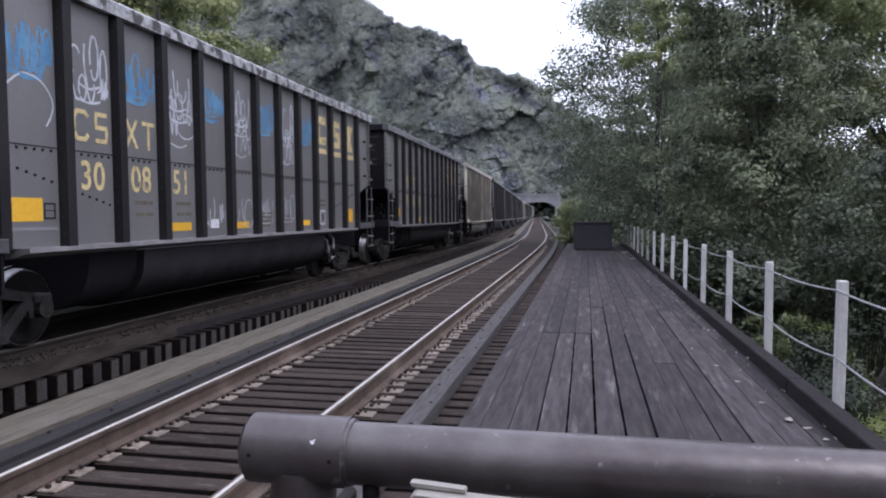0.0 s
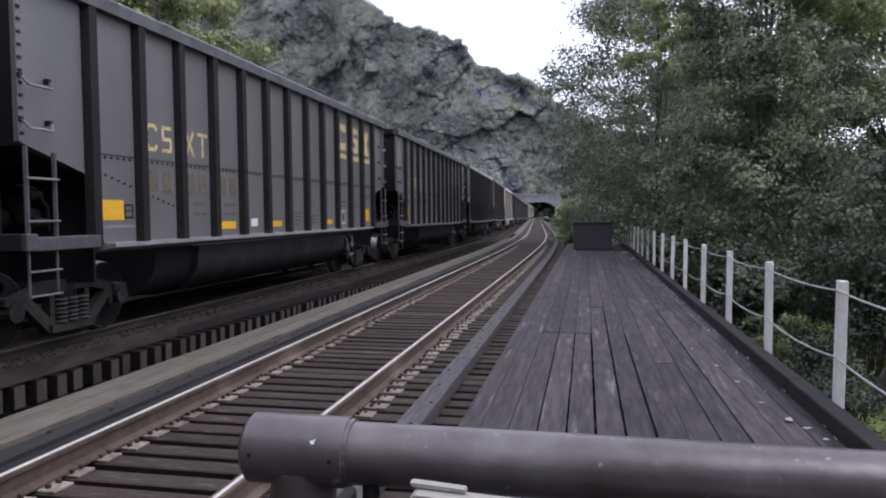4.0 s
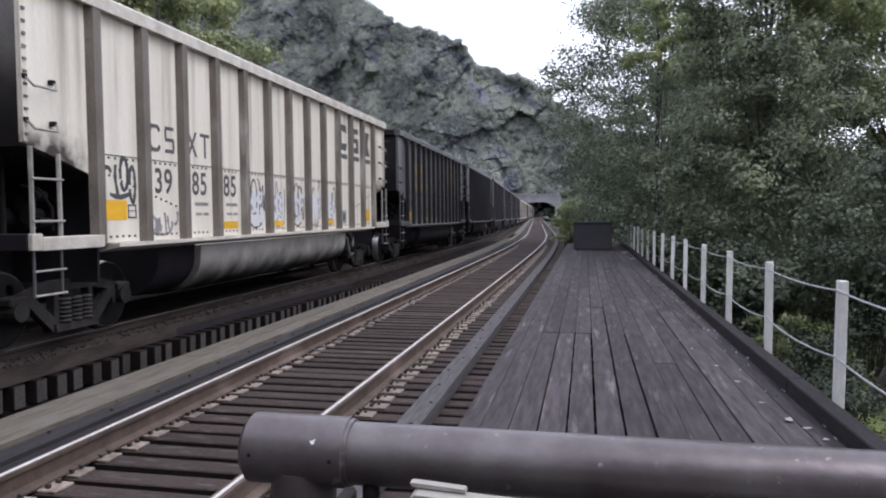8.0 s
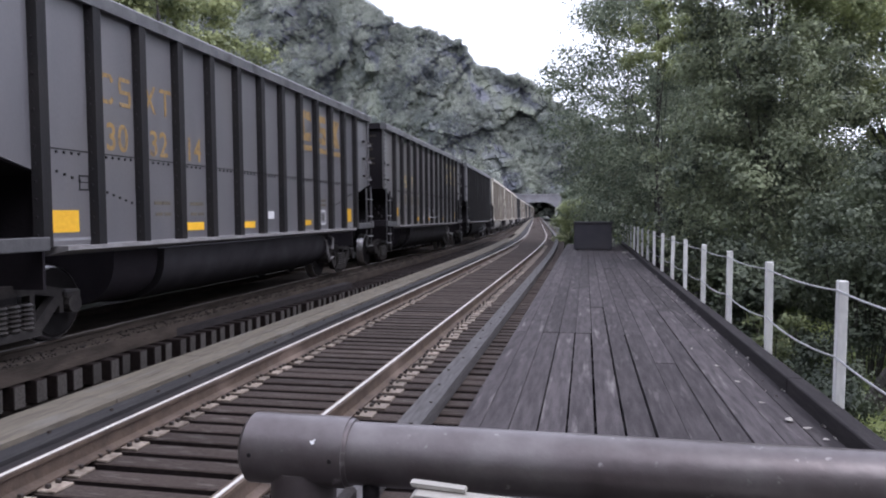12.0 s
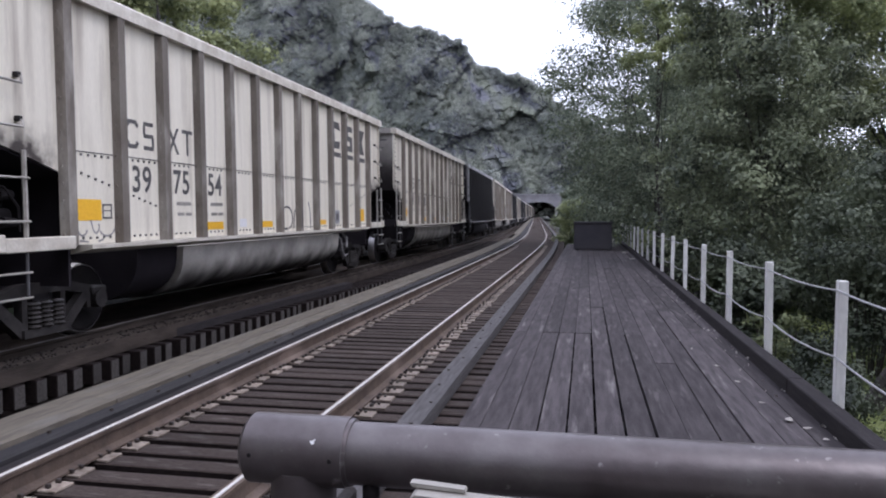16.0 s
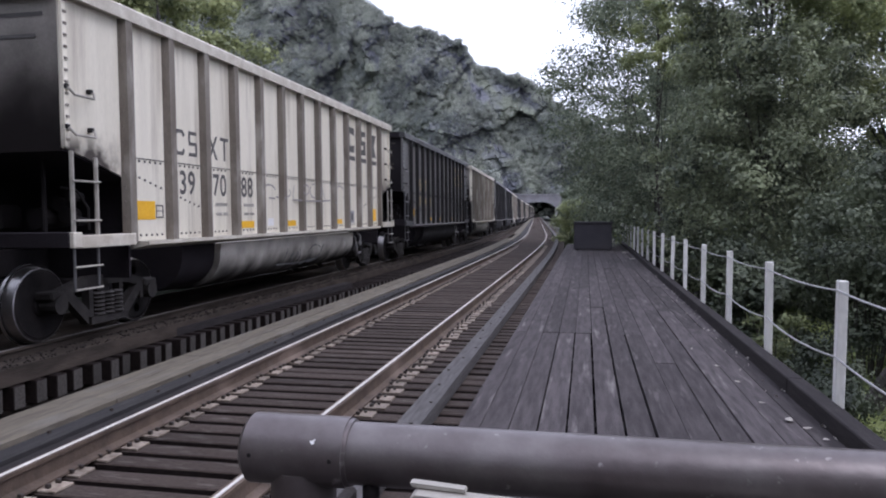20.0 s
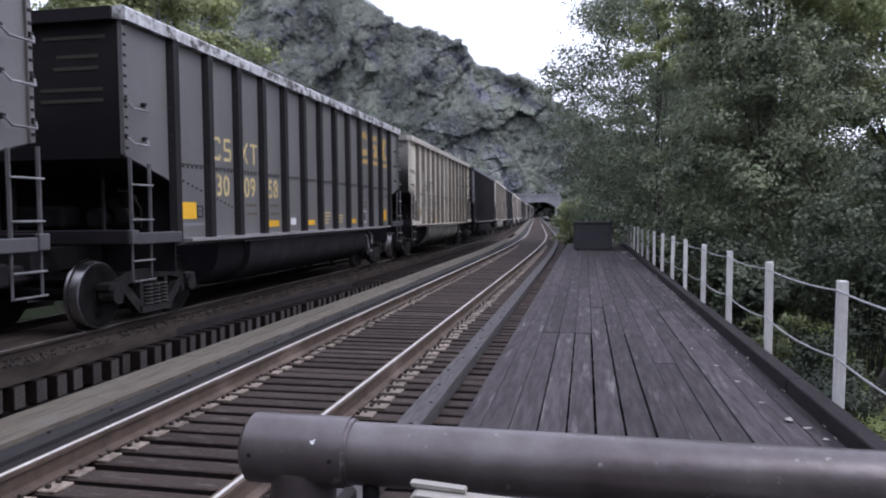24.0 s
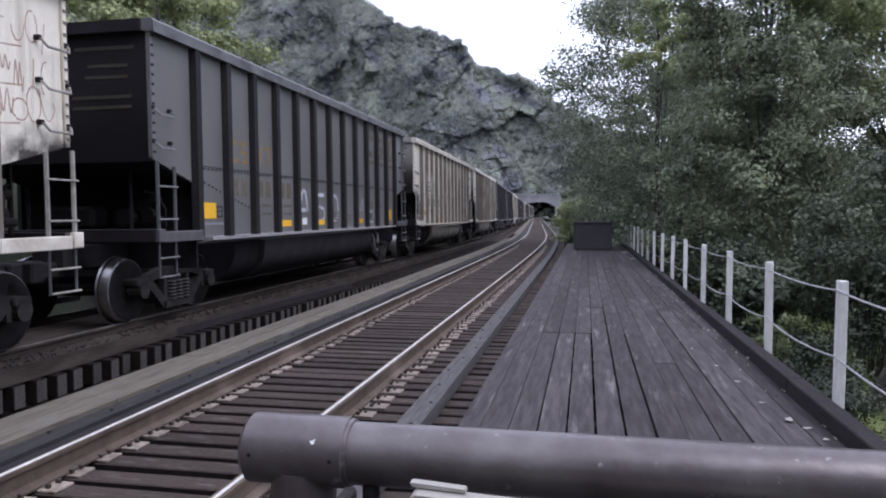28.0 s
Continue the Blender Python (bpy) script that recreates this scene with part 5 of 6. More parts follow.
def scribble(car, seed, y0, y1, z0, z1, mat, width=0.03, loops=6, tall=1.0, name="graffiti", label="sprayed graffiti scrawl", drawn=None):
    """A sprayed line that runs in loops over the panels; it passes over ribs and seams as flat paint."""
    rng = random.Random(seed)
    strokes = []
    w = (y1 - y0) / loops
    zm, zh = (z0 + z1) / 2, (z1 - z0) / 2 * tall
    for g in range(loops):
        cy = y0 + (g + 0.5) * w
        kind = rng.choice("ring arc zigzag bar hook ring".split())
        rz = zh * rng.uniform(0.55, 1.0)
        ry = w * rng.uniform(0.35, 0.75)
        cz = zm + rng.uniform(-0.35, 0.35) * zh
        a0 = rng.uniform(0, 6.28)
        if kind == "ring":
            pts = [(cy + ry * math.cos(a0 + k * 0.7), cz + rz * math.sin(a0 + k * 0.7)) for k in range(10)]
        elif kind == "arc":
            pts = [(cy + ry * math.cos(a0 + k * 0.5), cz + rz * math.sin(a0 + k * 0.5)) for k in range(7)]
        elif kind == "zigzag":
            pts = [(cy - ry + 2 * ry * k / 5, cz + rz * (1 if k % 2 else -1) * rng.uniform(0.5, 1)) for k in range(6)]
        elif kind == "bar":
            pts = [(cy + rng.uniform(-0.3, 0.3) * w, zm - zh), (cy + rng.uniform(-0.3, 0.3) * w, zm), (cy + rng.uniform(-0.3, 0.3) * w, zm + zh)]
        else:
            pts = [(cy - ry, cz + rz), (cy - 0.4 * ry, cz - 0.6 * rz), (cy + 0.3 * ry, cz - rz), (cy + ry, cz - 0.2 * rz), (cy + 0.6 * ry, cz + 0.5 * rz)]
        strokes.append(pts)
    strokes.append([(y0 + rng.uniform(0, 0.2) * (y1 - y0), z0 + 0.1 * zh), (zm * 0 + (y0 + y1) / 2, z0 - 0.05 * zh), (y1 - rng.uniform(0, 0.2) * (y1 - y0), z0 + 0.25 * zh)])
    if drawn:
        strokes = [[(y0 + (y1 - y0) * a, z0 + (z1 - z0) * b) for a, b in s] for s in drawn]
    fine = []
    for pts in strokes:
        for i in range(len(pts) - 1):
            p0, p1, p2, p3 = (pts[max(0, i - 1)], pts[i], pts[i + 1], pts[min(len(pts) - 1, i + 2)])
            for k in range(5):
                t = k / 5
                fine.append(tuple(0.5 * (2 * b + (c - a) * t + (2 * a - 5 * b + 4 * c - d) * t * t + (3 * b - a - 3 * c + d) * t ** 3) for a, b, c, d in zip(p0, p1, p2, p3)))
        fine.append(None)
    bm = bmesh.new()
    ribs = rib_places(car["half"])
    last = None
    for i, (a, b) in enumerate(zip(fine, fine[1:])):
        if a is None or b is None:
            last = None
            continue
        dy, dz = b[0] - a[0], b[1] - a[1]
        d = math.hypot(dy, dz) or 1
        w = width * (0.75 + 0.5 * rng.random()) / 2
        ny, nz = -dz / d * w, dy / d * w
        under = a[1] < Z_SILL + 0.08
        if under and (a[1] > 1.1):
            last = None
            continue
        gap = min(abs(a[0] - r) for r in ribs)
        if not under and 0.065 < gap < 0.115:
            last = None
            continue
        x = SHEET + 0.014 + 0.0008 * (i % 5)
        if gap <= 0.065 and not under:
            x = HALF - 0.008 + 0.0008 * (i % 5)
        if under:
            x = 1.38 * max(0.05, 1 - min(1, max(0, (1.04 - a[1]) / 0.68)) ** 2.5) ** 0.275 + 0.02
        pr = (bm.verts.new((x, a[0] + ny, a[1] + nz)), bm.verts.new((x, a[0] - ny, a[1] - nz)))
        if last:
            bm.faces.new((last[0], last[1], pr[1], pr[0]))
        last = pr
    part(name, bm, mat, car, label)


def blotch(car, seed, panel, z0, z1, mat, width=0.62, name="paint_patch", label="flaked pale paint patch"):
    """An uneven flat patch inside one panel."""
    rng = random.Random(seed)
    c = rib_places(car["half"])[panel] + 0.49 if panel >= 0 else -car["half"] + 0.4
    n = 18
    out = []
    for i in range(n):
        a = 2 * math.pi * i / n
        r = rng.uniform(0.62, 1.0)
        sq = max(abs(math.cos(a)), abs(math.sin(a)))
        out.append((c + width / 2 * r * math.cos(a) / sq, (z0 + z1) / 2 + (z1 - z0) / 2 * r * math.sin(a) / sq))
    part(name, on_side([out], 0.003), mat, car, label)


def letter_car(car, digits, white, low, logo=True, fade=False, dim=False):
    """Owner's marks, number, placards of one car."""
    half = car["half"]
    r = rib_places(half)
    step = r[1] - r[0]
    ink = MAT["letter_black"] if white else (MAT["letter_dim"] if dim else MAT["letter_orange"] if fade else MAT["letter_yellow"])
    zt, zn = (2.48, 1.92) if low else (2.98, 2.42)
    c = [q + step / 2 for q in r]
    mark(car, 4, c[1] - 0.33, c[1] - 0.04, zt, zt + 0.37, ink)
    mark(car, 5, c[1] + 0.05, c[1] + 0.33, zt, zt + 0.37, ink)
    mark(car, 6, c[2] - 0.33, c[2] - 0.04, zt, zt + 0.37, ink)
    mark(car, 3, c[2] + 0.05, c[2] + 0.33, zt, zt + 0.37, ink)
    for i, pair in enumerate((digits[0:2], digits[2:4], digits[4:6])):
        if pair:
            figures(car, pair, c[1 + i], zn, 0.33, ink)
        else:
            for q in (-0.16, 0.16):
                plate(car, c[1 + i] + q - 0.1, c[1 + i] + q + 0.1, zn, zn + 0.3, MAT["letter_faint"] if not white else MAT["spray_grey"], "number_bar")
    small = MAT["ladder_white"] if white else MAT["letter_faint"]
    for k in (2, 3):
        for j in range(2):
            plate(car, c[k] - 0.14 + 0.2 * j, c[k] + 0.05 + 0.2 * j, 1.75, 1.80, small, "stencil_line")
            plate(car, c[k] - 0.12 + 0.22 * j, c[k] + 0.06 + 0.2 * j, 1.60, 1.645, small, "stencil_line")
    if logo:
        ink2 = MAT["letter_black"] if white else MAT["letter_faint"] if car["plan"] in (26, 28) else MAT["letter_orange"] if car["plan"] == 24 else ink
        for i in range(3):
            q = c[(9 if low else 8) + i]
            mark(car, i, q - 0.29, q + 0.29, 3.16, 3.78, ink2, "emblem", "large emblem shape")
            plate(car, q - 0.31, q + 0.31, 2.96, 3.07, ink2, "emblem_bar")
    # stencilled lines on the end that leads
    for x0, x1, z in ((0.35, 1.25, 3.86), (0.55, 1.15, 3.62), (0.5, 1.15, 3.47), (0.3, 1.2, 3.2), (0.3, 1.2, 3.06))[:2 if white else 5]:
        def make():
            return box(bmesh.new(), 0, 1, -0.004, 0, 0, 1)
        ob = part("stencil_line", shared("end_line" + str(bool(white)), make, MAT["end_ink"] if not white else MAT["letter_black"]), None, car)
        ob.matrix_basis = Matrix.Translation((x0, -half + 0.016, z)) @ Matrix.Diagonal((x1 - x0, 1, 0.045, 1))
    # placards
    Y = MAT["yellow"]
    drop = 0.0 if low else -0.13
    plate(car, r[0] + 0.16, r[0] + 0.62, 1.55 + drop, 1.80 + drop, Y, label="yellow placard")
    up = 0.0 if low else 0.33
    for a, b, lo, hi in ((0.64, 0.82, 1.73, 1.75), (0.64, 0.82, 1.57, 1.59), (0.64, 0.66, 1.57, 1.75), (0.80, 0.82, 1.57, 1.75), (0.64, 0.82, 1.66, 1.672)):
        plate(car, r[0] + a, r[0] + b, lo + up, hi + up, MAT["letter_black"] if white else MAT["rib_dark"], "placard_holder")
    plate(car, c[3] - 0.28, c[3] + 0.26, 1.38, 1.50, Y, label="yellow placard")
    w0 = c[4] if low else c[6]
    plate(car, w0 - 0.14, w0 + 0.12, 1.40 - drop, 1.54 - drop, MAT["white"], label="white placard")
    plate(car, c[5] - 0.26, c[5] + 0.22, 1.38, 1.49, Y, label="yellow placard")
    plate(car, c[8] - 0.26, c[8] + 0.20, 1.38, 1.49, Y, label="yellow placard")
    plate(car, c[9] - 0.16, c[9] + 0.16, 1.38, 1.70, MAT["patch_pale"] if white else MAT["white"], label="white-edged data panel")
    plate(car, c[9] - 0.13, c[9] + 0.13, 1.41, 1.67, MAT["patch"], "data_field", out=0.004)
    plate(car, c[9] - 0.09, c[9] + 0.06, 1.46, 1.62, MAT["letter_black"], "data_print", out=0.008)
    if not white:
        faint = MAT["letter_faint"]
        for lo in (1.79, 1.89):
            plate(car, c[9] - 0.24, c[9] + 0.20, lo, lo + 0.045, faint, "stencil_line")
        plate(car, r[0] + 0.16, r[0] + 0.84, 1.455 + drop, 1.485 + drop, MAT["patch"], "weld_strip")
        plate(car, c[11] - 0.28, c[11] + 0.24, 1.345, 1.375, MAT["patch"], "weld_strip")
        if low and car["plan"] <= 28:
            # rows of small stencils, bright on the freshest car and worn on the others
            row_ink = ink if car["plan"] == 24 else faint
            for j in range(4):
                plate(car, c[6] - 0.26, c[6] + 0.26 - 0.05 * j, 1.62 - 0.075 * j, 1.655 - 0.075 * j, row_ink, "stencil_line")
            for j in range(3):
                plate(car, c[7] - 0.18, c[7] + 0.18 - 0.03 * j, 1.56 - 0.075 * j, 1.595 - 0.075 * j, row_ink, "stencil_line")
    plate(car, c[11] - 0.2, c[11] + 0.2, 1.42, 1.74, Y, label="yellow placard")


# number, white?, type (low lettering or high), rim
STYLE = {
    0: ("300851", 0, 1), 1: ("302668", 0, 1), 2: ("397189", 1, 1), 3: ("301835", 0, 1), 4: ("", 0, 1), 5: ("", 0, 1), 6: ("301469", 0, 1),
    7: ("303492", 0, 0), 8: ("398585", 1, 1), 9: ("303484", 0, 0), 10: ("303438", 0, 0), 11: ("303488", 0, 0), 12: ("303214", 0, 0),
    13: ("", 0, 1), 14: ("", 0, 0), 15: ("397380", 1, 1), 16: ("397554", 1, 1), 17: ("397038", 1, 1), 18: ("301280", 0, 1), 19: ("397743", 1, 1),
    20: ("397088", 1, 1), 21: ("301405", 0, 1), 22: ("", 1, 1), 23: ("", 0, 1), 24: ("300958", 0, 1), 25: ("397098", 1, 1), 26: ("", 0, 1),
    27: ("397161", 1, 1), 28: ("", 0, 1), 29: ("", 1, 1), 30: ("", 1, 1), 31: ("", 0, 1), 32: ("", 0, 1), 33: ("", 1, 1)}
SILVER_RIM = {0, 6, 18, 24, 33}
# the middle of each car at its own second, along the track
MIDDLE = {0: 12.30, 1: 12.70, 2: 13.03, 3: 13.45, 4: 13.73, 5: 13.91, 6: 14.04, 7: 13.80, 8: 13.80, 9: 13.80, 10: 13.44, 11: 13.09, 12: 12.52,
          13: 12.45, 14: 12.75, 15: 13.03, 16: 13.29, 17: 13.64, 18: 13.91, 19: 14.22, 20: 14.43, 21: 14.73, 22: 15.06, 23: 15.29, 24: 15.52, 25: 15.72,
          26: 16.04, 27: 15.83, 28: 16.13}
FIRST, LAST = -1, 45
cars = {}
protos = {}
for k in range(FIRST, LAST + 1):
    digits, white, low = STYLE.get(k, ("", (k * 7) % 3 == 0, 1))
    silver = k in SILVER_RIM
    key = (bool(white), bool(low), silver)
    half = RIM_HALF if low else SHORT_HALF
    if key not in protos:
        rim = MAT["sill_white"] if white else (MAT["rim_silver"] if silver else MAT["rim_dark"])
        label = "dirty white ribbed coal gondola car rolling on the track" if white else "black ribbed coal gondola car rolling on the track"
        c = hopper("coal_car", half, white, rim, label)
        protos[key] = c
    else:
        c = copy_thing(protos[key], pose(0, 0, 0))
    c["half"] = half
    c["plan"] = k
    cars[k] = c
for k, c in cars.items():
    digits, white, low = STYLE.get(k, ("", (k * 7) % 3 == 0, 1))
    if k <= 34:
        letter_car(c, digits, white, low, True, not low, k in (7, 12, 28))


def middle(k):
    """Place of a car's middle along the train, in metres, at the start."""
    if k in MIDDLE:
        return MIDDLE[k] + SPEED * k
    if k > 28:
        return middle(28) + (k - 28) * 15.67
    return middle(0) + k * 15.7


def car_pose(k, t):
    half = cars[k]["half"]
    mid = middle(k) - SPEED * t
    a, b = mid - half + 1.27, mid + half - 1.27
    xa, xb, za, zb = train_x(a), train_x(b), grade(a), grade(b)
    return pose((xa + xb) / 2, mid, (za + zb) / 2, math.degrees(math.atan2(zb - za, b - a)), LEAN, math.degrees(math.atan2(-(xb - xa), b - a)))


def panel(k, n):
    r = rib_places(cars[k]["half"])
    return (r[n] if n >= 0 else r[0] - 1.1) + 0.15, (r[n + 1] if n < 12 else r[12] + 1.1) - 0.15


def tag(k, n, z0, z1, mat, seed, m=None, width=0.03, loops=4, tall=1.0):
    """A scrawl on car k from panel n to panel m."""
    scribble(cars[k], seed, panel(k, n)[0], panel(k, n if m is None else m)[1], z0, z1, MAT[mat], width, loops, tall)


for n in (0, 2, 4, 6, 8):
    tag(0, n, 3.08, 3.56, "spray_blue", n, width=0.05, loops=5)
    tag(0, n, 3.16, 3.66, "spray_blue", n + 50, width=0.030, loops=6)
tag(0, -1, 3.1, 3.75, "spray_blue", 77, width=0.05, loops=5)
ARC = [[(0.0, 0.72), (0.35, 1.0), (0.75, 0.92), (1.0, 0.55), (0.92, 0.2), (0.78, 0.0)]]
scribble(cars[0], 5, *panel(0, 0), 2.55, 3.1, MAT["spray_white"], 0.022, label="thin white sprayed arc", drawn=ARC)
for n in (1, 3, 5, 7):
    tag(0, n, 3.12, 3.72, "spray_white", n, width=0.030, loops=4)
    tag(0, n, 2.95, 3.35, "spray_white", n + 60, width=0.026, loops=5)
    if n > 1:
        tag(0, n, 2.6, 3.2, "spray_white", n + 20, width=0.022, loops=2)
for n in (4, 5, 6, 7):
    tag(0, n, 1.45, 1.95, "spray_white", n + 30, width=0.02, loops=3)
for n in (4, 5, 6, 7, 8):
    blotch(cars[2], n, n, 1.20, 1.88 - 0.03 * (n % 3), MAT["spray_pale"], 0.86, "graffiti", "pale blue graffiti fill")
    blotch(cars[2], n + 20, n, 1.80, 2.26, MAT["spray_lilac"], 0.80, "graffiti", "pale lilac graffiti fill")
    tag(2, n, 1.45, 2.4, "spray_mauve", n, width=0.06, loops=2)
SLASH = [[(0.0, 0.0), (0.10, 0.6), (0.22, 1.0), (0.7, 1.02)], [(0.9, 0.95), (1.05, 1.05), (1.3, 0.85), (1.45, 0.35)]]
scribble(cars[2], 9, *panel(2, 4), 1.3, 2.38, MAT["spray_red"], 0.06, label="red sprayed outline", drawn=SLASH)
tag(2, -1, 2.5, 3.5, "spray_grey", 3, width=0.035, loops=3)
tag(2, 1, 1.35, 1.75, "spray_grey", 4, width=0.06, loops=5)
tag(2, 4, 0.5, 1.05, "spray_red", 12, 5, 0.03, 2)
blotch(cars[3], 2, 5, 1.55, 1.85, MAT["patch"], 0.35)
for n, z0, z1, w in ((0, 3.45, 4.05, 0.80), (0, 2.35, 3.0, 0.72), (1, 2.9, 3.7, 0.5), (1, 2.4, 3.0, 0.6), (2, 3.3, 3.9, 0.4), (3, 2.2, 3.6, 0.7), (4, 3.0, 4.0, 0.66),
                    (4, 2.3, 3.0, 0.6), (5, 2.2, 3.2, 0.7), (6, 2.1, 2.9, 0.74), (7, 2.1, 3.0, 0.74), (8, 2.2, 3.2, 0.72), (9, 1.8, 2.6, 0.66), (10, 1.6, 2.4, 0.6)):
    blotch(cars[6], n * 3 + int(z0 * 10), n, z0, z1, MAT["patch_pale"], w)
for n in (6, 7):
    blotch(cars[6], n, n, 1.62, 2.02, MAT["spray_blue"], 0.74, "graffiti", "blue graffiti fill")
tag(6, 4, 1.55, 1.95, "spray_white", 5, width=0.03, loops=2)
tag(6, 9, 1.4, 2.1, "spray_white", 6, 11, 0.03, 5)
BUBBLE = [
    [(0.15, 0.95), (0.04, 0.88), (0.0, 0.70), (0.09, 0.56), (0.02, 0.42), (0.03, 0.16), (0.13, 0.02), (0.22, 0.12), (0.19, 0.30), (0.24, 0.52), (0.20, 0.70), (0.26, 0.86), (0.15, 0.95)],
    [(0.30, 0.97), (0.33, 0.55), (0.39, 0.32), (0.45, 0.55), (0.45, 0.92), (0.53, 0.97), (0.57, 0.60), (0.55, 0.20), (0.44, 0.02), (0.32, 0.12), (0.28, 0.45), (0.25, 0.85), (0.30, 0.97)],
    [(0.62, 0.92), (0.70, 1.0), (0.74, 0.68), (0.84, 0.96), (0.98, 0.92), (0.97, 0.62), (0.85, 0.48), (0.97, 0.32), (1.0, 0.06), (0.86, 0.02), (0.76, 0.30), (0.70, 0.02), (0.61, 0.12), (0.60, 0.55), (0.62, 0.92)]]
SCALLOP = [[(0.0, 1.0), (0.02, 0.45), (0.08, 0.15), (0.16, 0.35), (0.20, 0.85)], [(0.20, 0.85), (0.24, 0.30), (0.32, 0.05), (0.40, 0.35), (0.42, 0.9)],
           [(0.45, 0.9), (0.50, 0.20), (0.58, 0.05), (0.64, 0.4), (0.66, 0.9)], [(0.68, 0.9), (0.73, 0.2), (0.80, 0.10), (0.86, 0.5), (0.88, 1.0)], [(0.86, 0.6), (0.93, 0.15), (1.0, 0.5), (0.98, 1.0)]]
lo, hi = panel(7, 4)[0] + 0.15, panel(7, 7)[0] + 0.55
scribble(cars[7], 1, lo, hi, 1.32, 2.3, MAT["spray_white"], 0.06, label="white sprayed bubble lettering", drawn=BUBBLE)
scribble(cars[7], 2, lo + 0.05, hi - 0.1, 1.36, 2.2, MAT["spray_white"], 0.03, label="white sprayed bubble lettering", drawn=BUBBLE)
scribble(cars[7], 3, lo - 0.2, hi - 0.05, 0.72, 1.12, MAT["spray_white"], 0.055, label="white sprayed bubble lettering", drawn=SCALLOP)
for n in (2, 3):
    tag(7, n, 1.85, 2.12, "spray_white", n, width=0.05, loops=6)
tag(8, 0, 1.85, 2.32, "spray_black", 1, width=0.06, loops=4)
tag(8, 1, 1.35, 1.7, "spray_grey", 2, width=0.04, loops=5)
for n in (4, 5, 6, 7, 8):
    blotch(cars[8], n + 7, n, 1.4, 2.1, MAT["white"], 0.6, "graffiti", "thin white graffiti fill")
    tag(8, n, 1.4, 2.25, "spray_grey" if n % 2 else "spray_black", n, width=0.04, loops=4)
tag(13, 5, 1.5, 2.0, "spray_white", 2, 7, 0.03, 4)
tag(14, 7, 0.55, 1.0, "spray_white", 1, 10, 0.045, 7)
tag(15, 1, 1.4, 1.85, "spray_grey", 1, width=0.035, loops=4)
tag(15, 3, 1.75, 2.25, "spray_rust", 2, width=0.03, loops=3)
tag(15, 7, 1.55, 2.1, "spray_black", 3, width=0.03, loops=4)
tag(15, 8, 1.6, 2.15, "spray_rust", 5, width=0.03, loops=3)
tag(15, 4, 0.6, 1.05, "spray_grey", 4, 5, 0.035, 4)
tag(16, 6, 1.25, 2.0, "spray_black", 2, 7, 0.04, 3)
tag(16, 0, 1.3, 1.6, "spray_grey", 3, width=0.025, loops=3)
tag(17, 4, 1.35, 1.65, "spray_white", 2, 8, 0.04, 6, 0.7)
tag(17, 8, 1.4, 1.9, "spray_black", 3, width=0.03, loops=4)
tag(17, 9, 2.6, 3.6, "spray_grey", 5, 9, 0.03, 3)
tag(17, 6, 0.55, 1.05, "spray_grey", 4, 9, 0.04, 6)
for n in (2, 3, 4):
    if n < 4:
        blotch(cars[18], n + 40, n, 1.36, 1.85 + 0.2 * (n == 2), MAT["spray_teal"], 0.55, "graffiti", "faded teal graffiti fill")
    tag(18, n, 1.4, 2.15, "spray_teal", n, width=0.05, loops=4)
for n, z0, z1, w in ((-1, 2.95, 3.35, 0.3), (-1, 2.5, 2.85, 0.22), (2, 3.5, 3.8, 0.34), (4, 2.7, 3.5, 0.35), (5, 2.2, 2.5, 0.3), (6, 2.25, 2.5, 0.25), (5, 1.4, 2.0, 0.5), (6, 1.4, 1.9, 0.6)):
    blotch(cars[18], n + 4, n, z0, z1, MAT["patch_pale" if n < 3 else "patch"], w)
tag(19, 5, 1.4, 2.2, "spray_black", 4, 7, 0.035, 3)
tag(19, 6, 1.5, 2.2, "spray_black", 8, 7, 0.03, 3)
tag(20, 4, 1.9, 2.25, "spray_grey", 8, 8, 0.03, 8)
tag(20, 5, 0.6, 1.0, "spray_black", 9, 7, 0.03, 5)
tag(22, 3, 1.5, 2.1, "spray_grey", 2, 5, 0.03, 5)
tag(25, 0, 1.5, 2.2, "spray_grey", 3, width=0.04, loops=4)
tag(25, 2, 1.3, 1.75, "spray_black", 4, 2, 0.035, 3)
tag(25, 4, 1.4, 1.7, "spray_rust", 5, 4, 0.035, 3)
tag(25, 1, 1.5, 2.1, "spray_grey", 6, 8, 0.025, 12)
tag(26, -1, 2.5, 3.55, "spray_white", 4, width=0.04, loops=3)
tag(26, -1, 2.9, 3.4, "spray_white", 5, width=0.03, loops=4)
tag(26, 0, 2.5, 3.0, "spray_white", 6, width=0.02, loops=2)
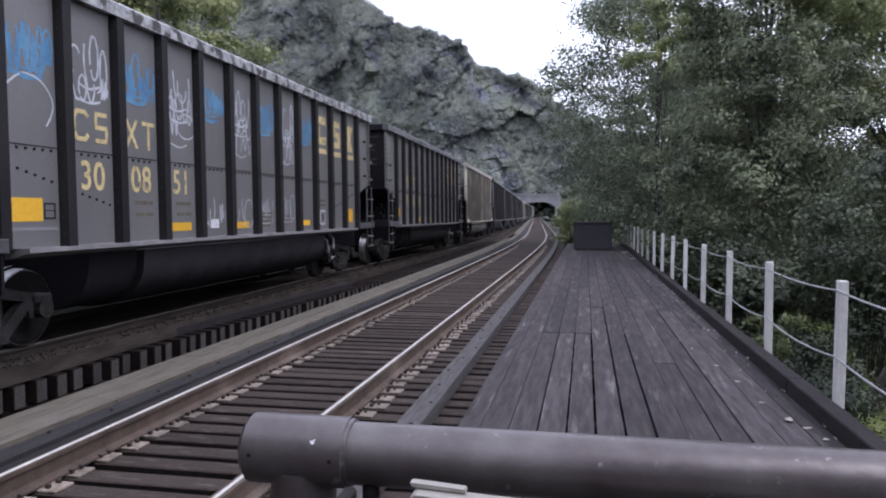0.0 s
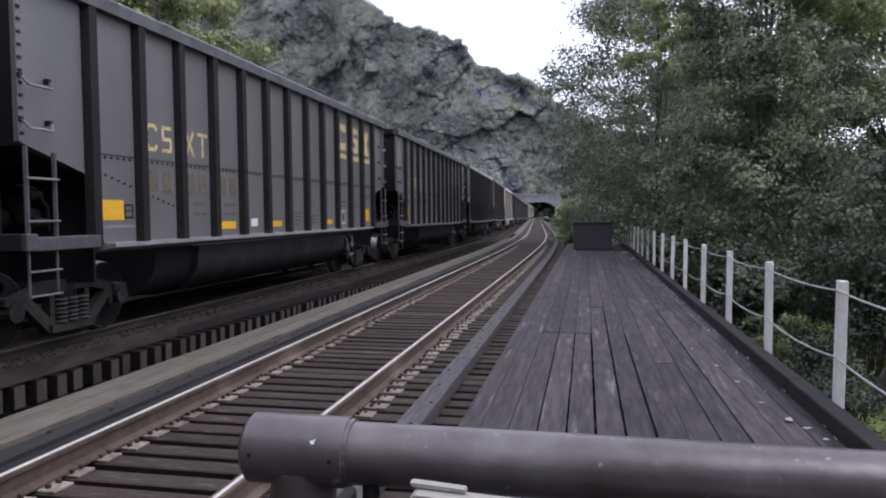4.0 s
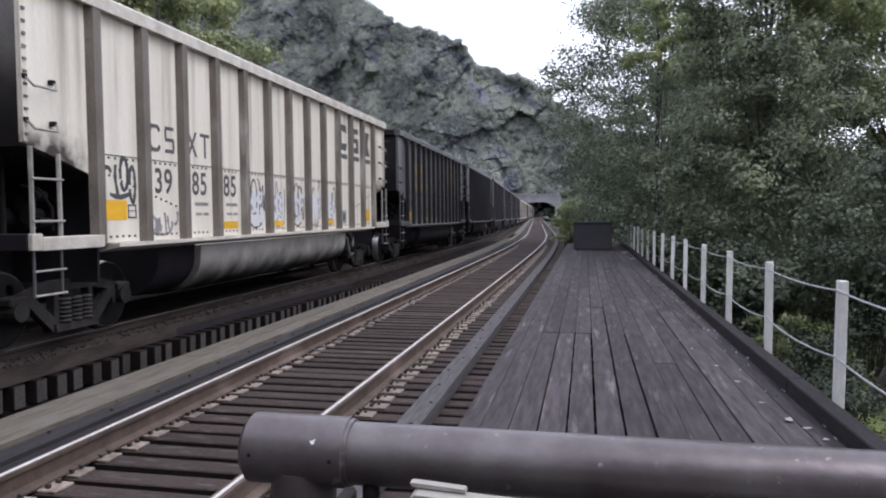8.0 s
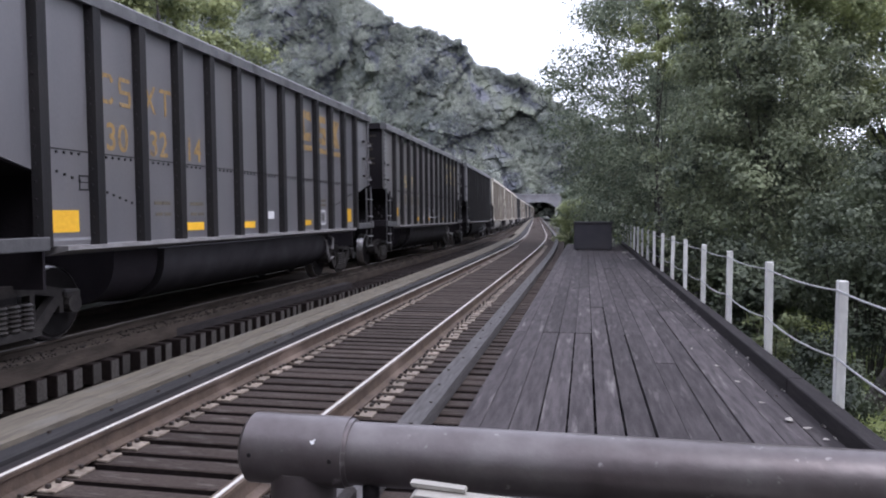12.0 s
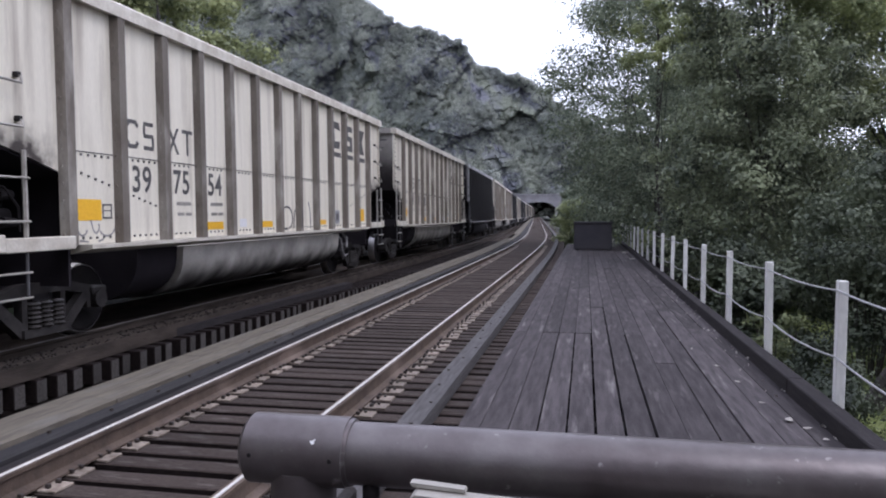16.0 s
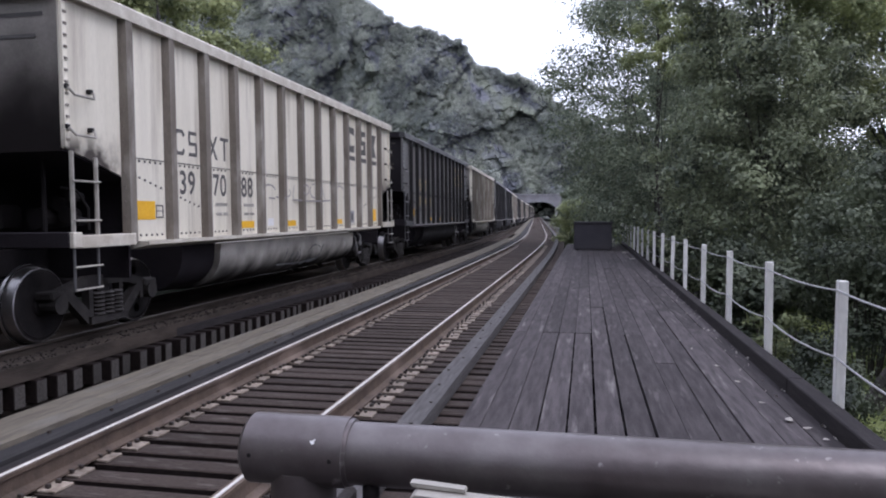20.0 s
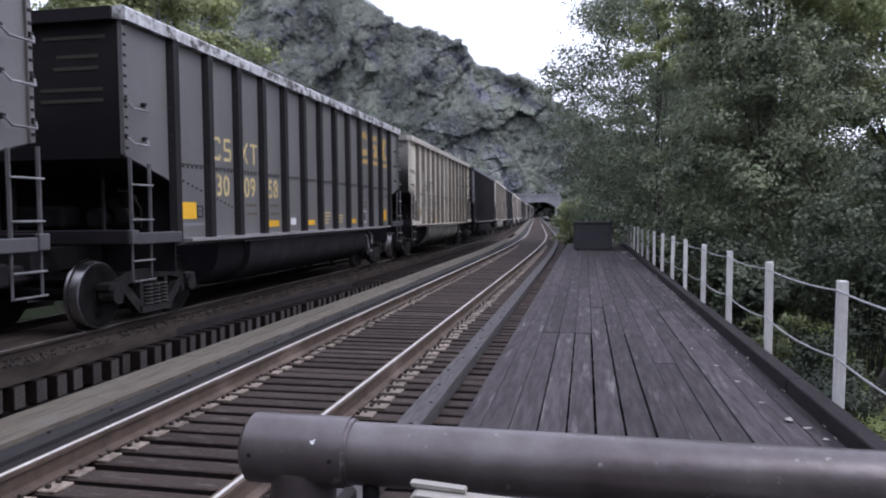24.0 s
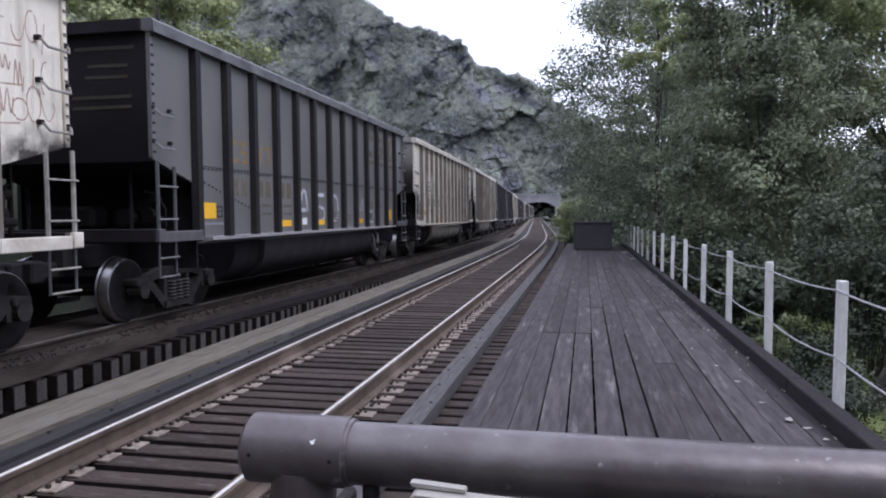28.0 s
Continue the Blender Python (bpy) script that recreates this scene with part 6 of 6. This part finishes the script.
for n in (1, 2, 3, 4, 6, 7, 8):
    tag(26, n, 1.4, 2.05, "spray_white", n, width=0.025, loops=4)
tag(27, 4, 1.7, 2.0, "spray_grey", 1, 4, 0.025, 2)
tag(27, 6, 1.6, 2.1, "spray_grey", 1, 8, 0.02, 6)
for q in range(3):
    tag(27, 11, 2.55 + 0.4 * q, 2.95 + 0.4 * q, "spray_rust", 3 + q, 12, 0.016, 9)
BLOCK = ([[(0.0, 0.0), (0.3, 1.0), (0.6, 1.0), (0.8, 0.0)], [(0.1, 0.4), (0.4, 0.42), (0.7, 0.4)]],
         [[(0.8, 1.0), (0.1, 0.95), (0.05, 0.6), (0.75, 0.45), (0.7, 0.05), (0.0, 0.0)]],
         [[(0.1, 0.0), (0.12, 0.5), (0.1, 1.0)], [(0.1, 1.0), (0.6, 0.95), (0.75, 0.5), (0.6, 0.05), (0.1, 0.0)]],
         [[(0.1, 0.0), (0.12, 0.9), (0.5, 0.4), (0.8, 0.95), (0.82, 0.0)]])
for n, q in ((4, 0), (5, 1), (6, 2), (8, 3)):
    a, b = panel(28, n)
    scribble(cars[28], n, a, b, 1.46, 2.04, MAT["spray_white"], 0.075 if n < 7 else 0.04, label="white sprayed block lettering", drawn=BLOCK[q])
tag(29, 4, 1.5, 2.0, "spray_grey", 1, 8, 0.03, 8)



def motions():
    for k in cars:
        rows = [(i * 1.0, car_pose(k, i * 1.0)) for i in range(29)]
        walk(cars[k], rows)
    # all wheelsets roll alike: two keyed ones, their keys shared by the rest
    keyed = {}
    for k in cars:
        for tr in cars[k].children:
            if not tr.name.startswith("truck"):
                continue
            for w in tr.children:
                if not w.name.startswith("wheelset"):
                    continue
                lead = bool(w["lead"])
                if lead not in keyed:
                    y = 0.94 if lead else -0.94
                    n = 28 * FPS
                    walk(w, [(i / FPS, pose(0, y, 0.457, math.degrees(SPEED * (i / FPS) / 0.457))) for i in range(n + 1)])
                    keyed[lead] = w.animation_data
                else:
                    w.rotation_mode = "QUATERNION"
                    d = w.animation_data_create()
                    d.action = keyed[lead].action
                    d.action_slot = keyed[lead].action_slot


motions()
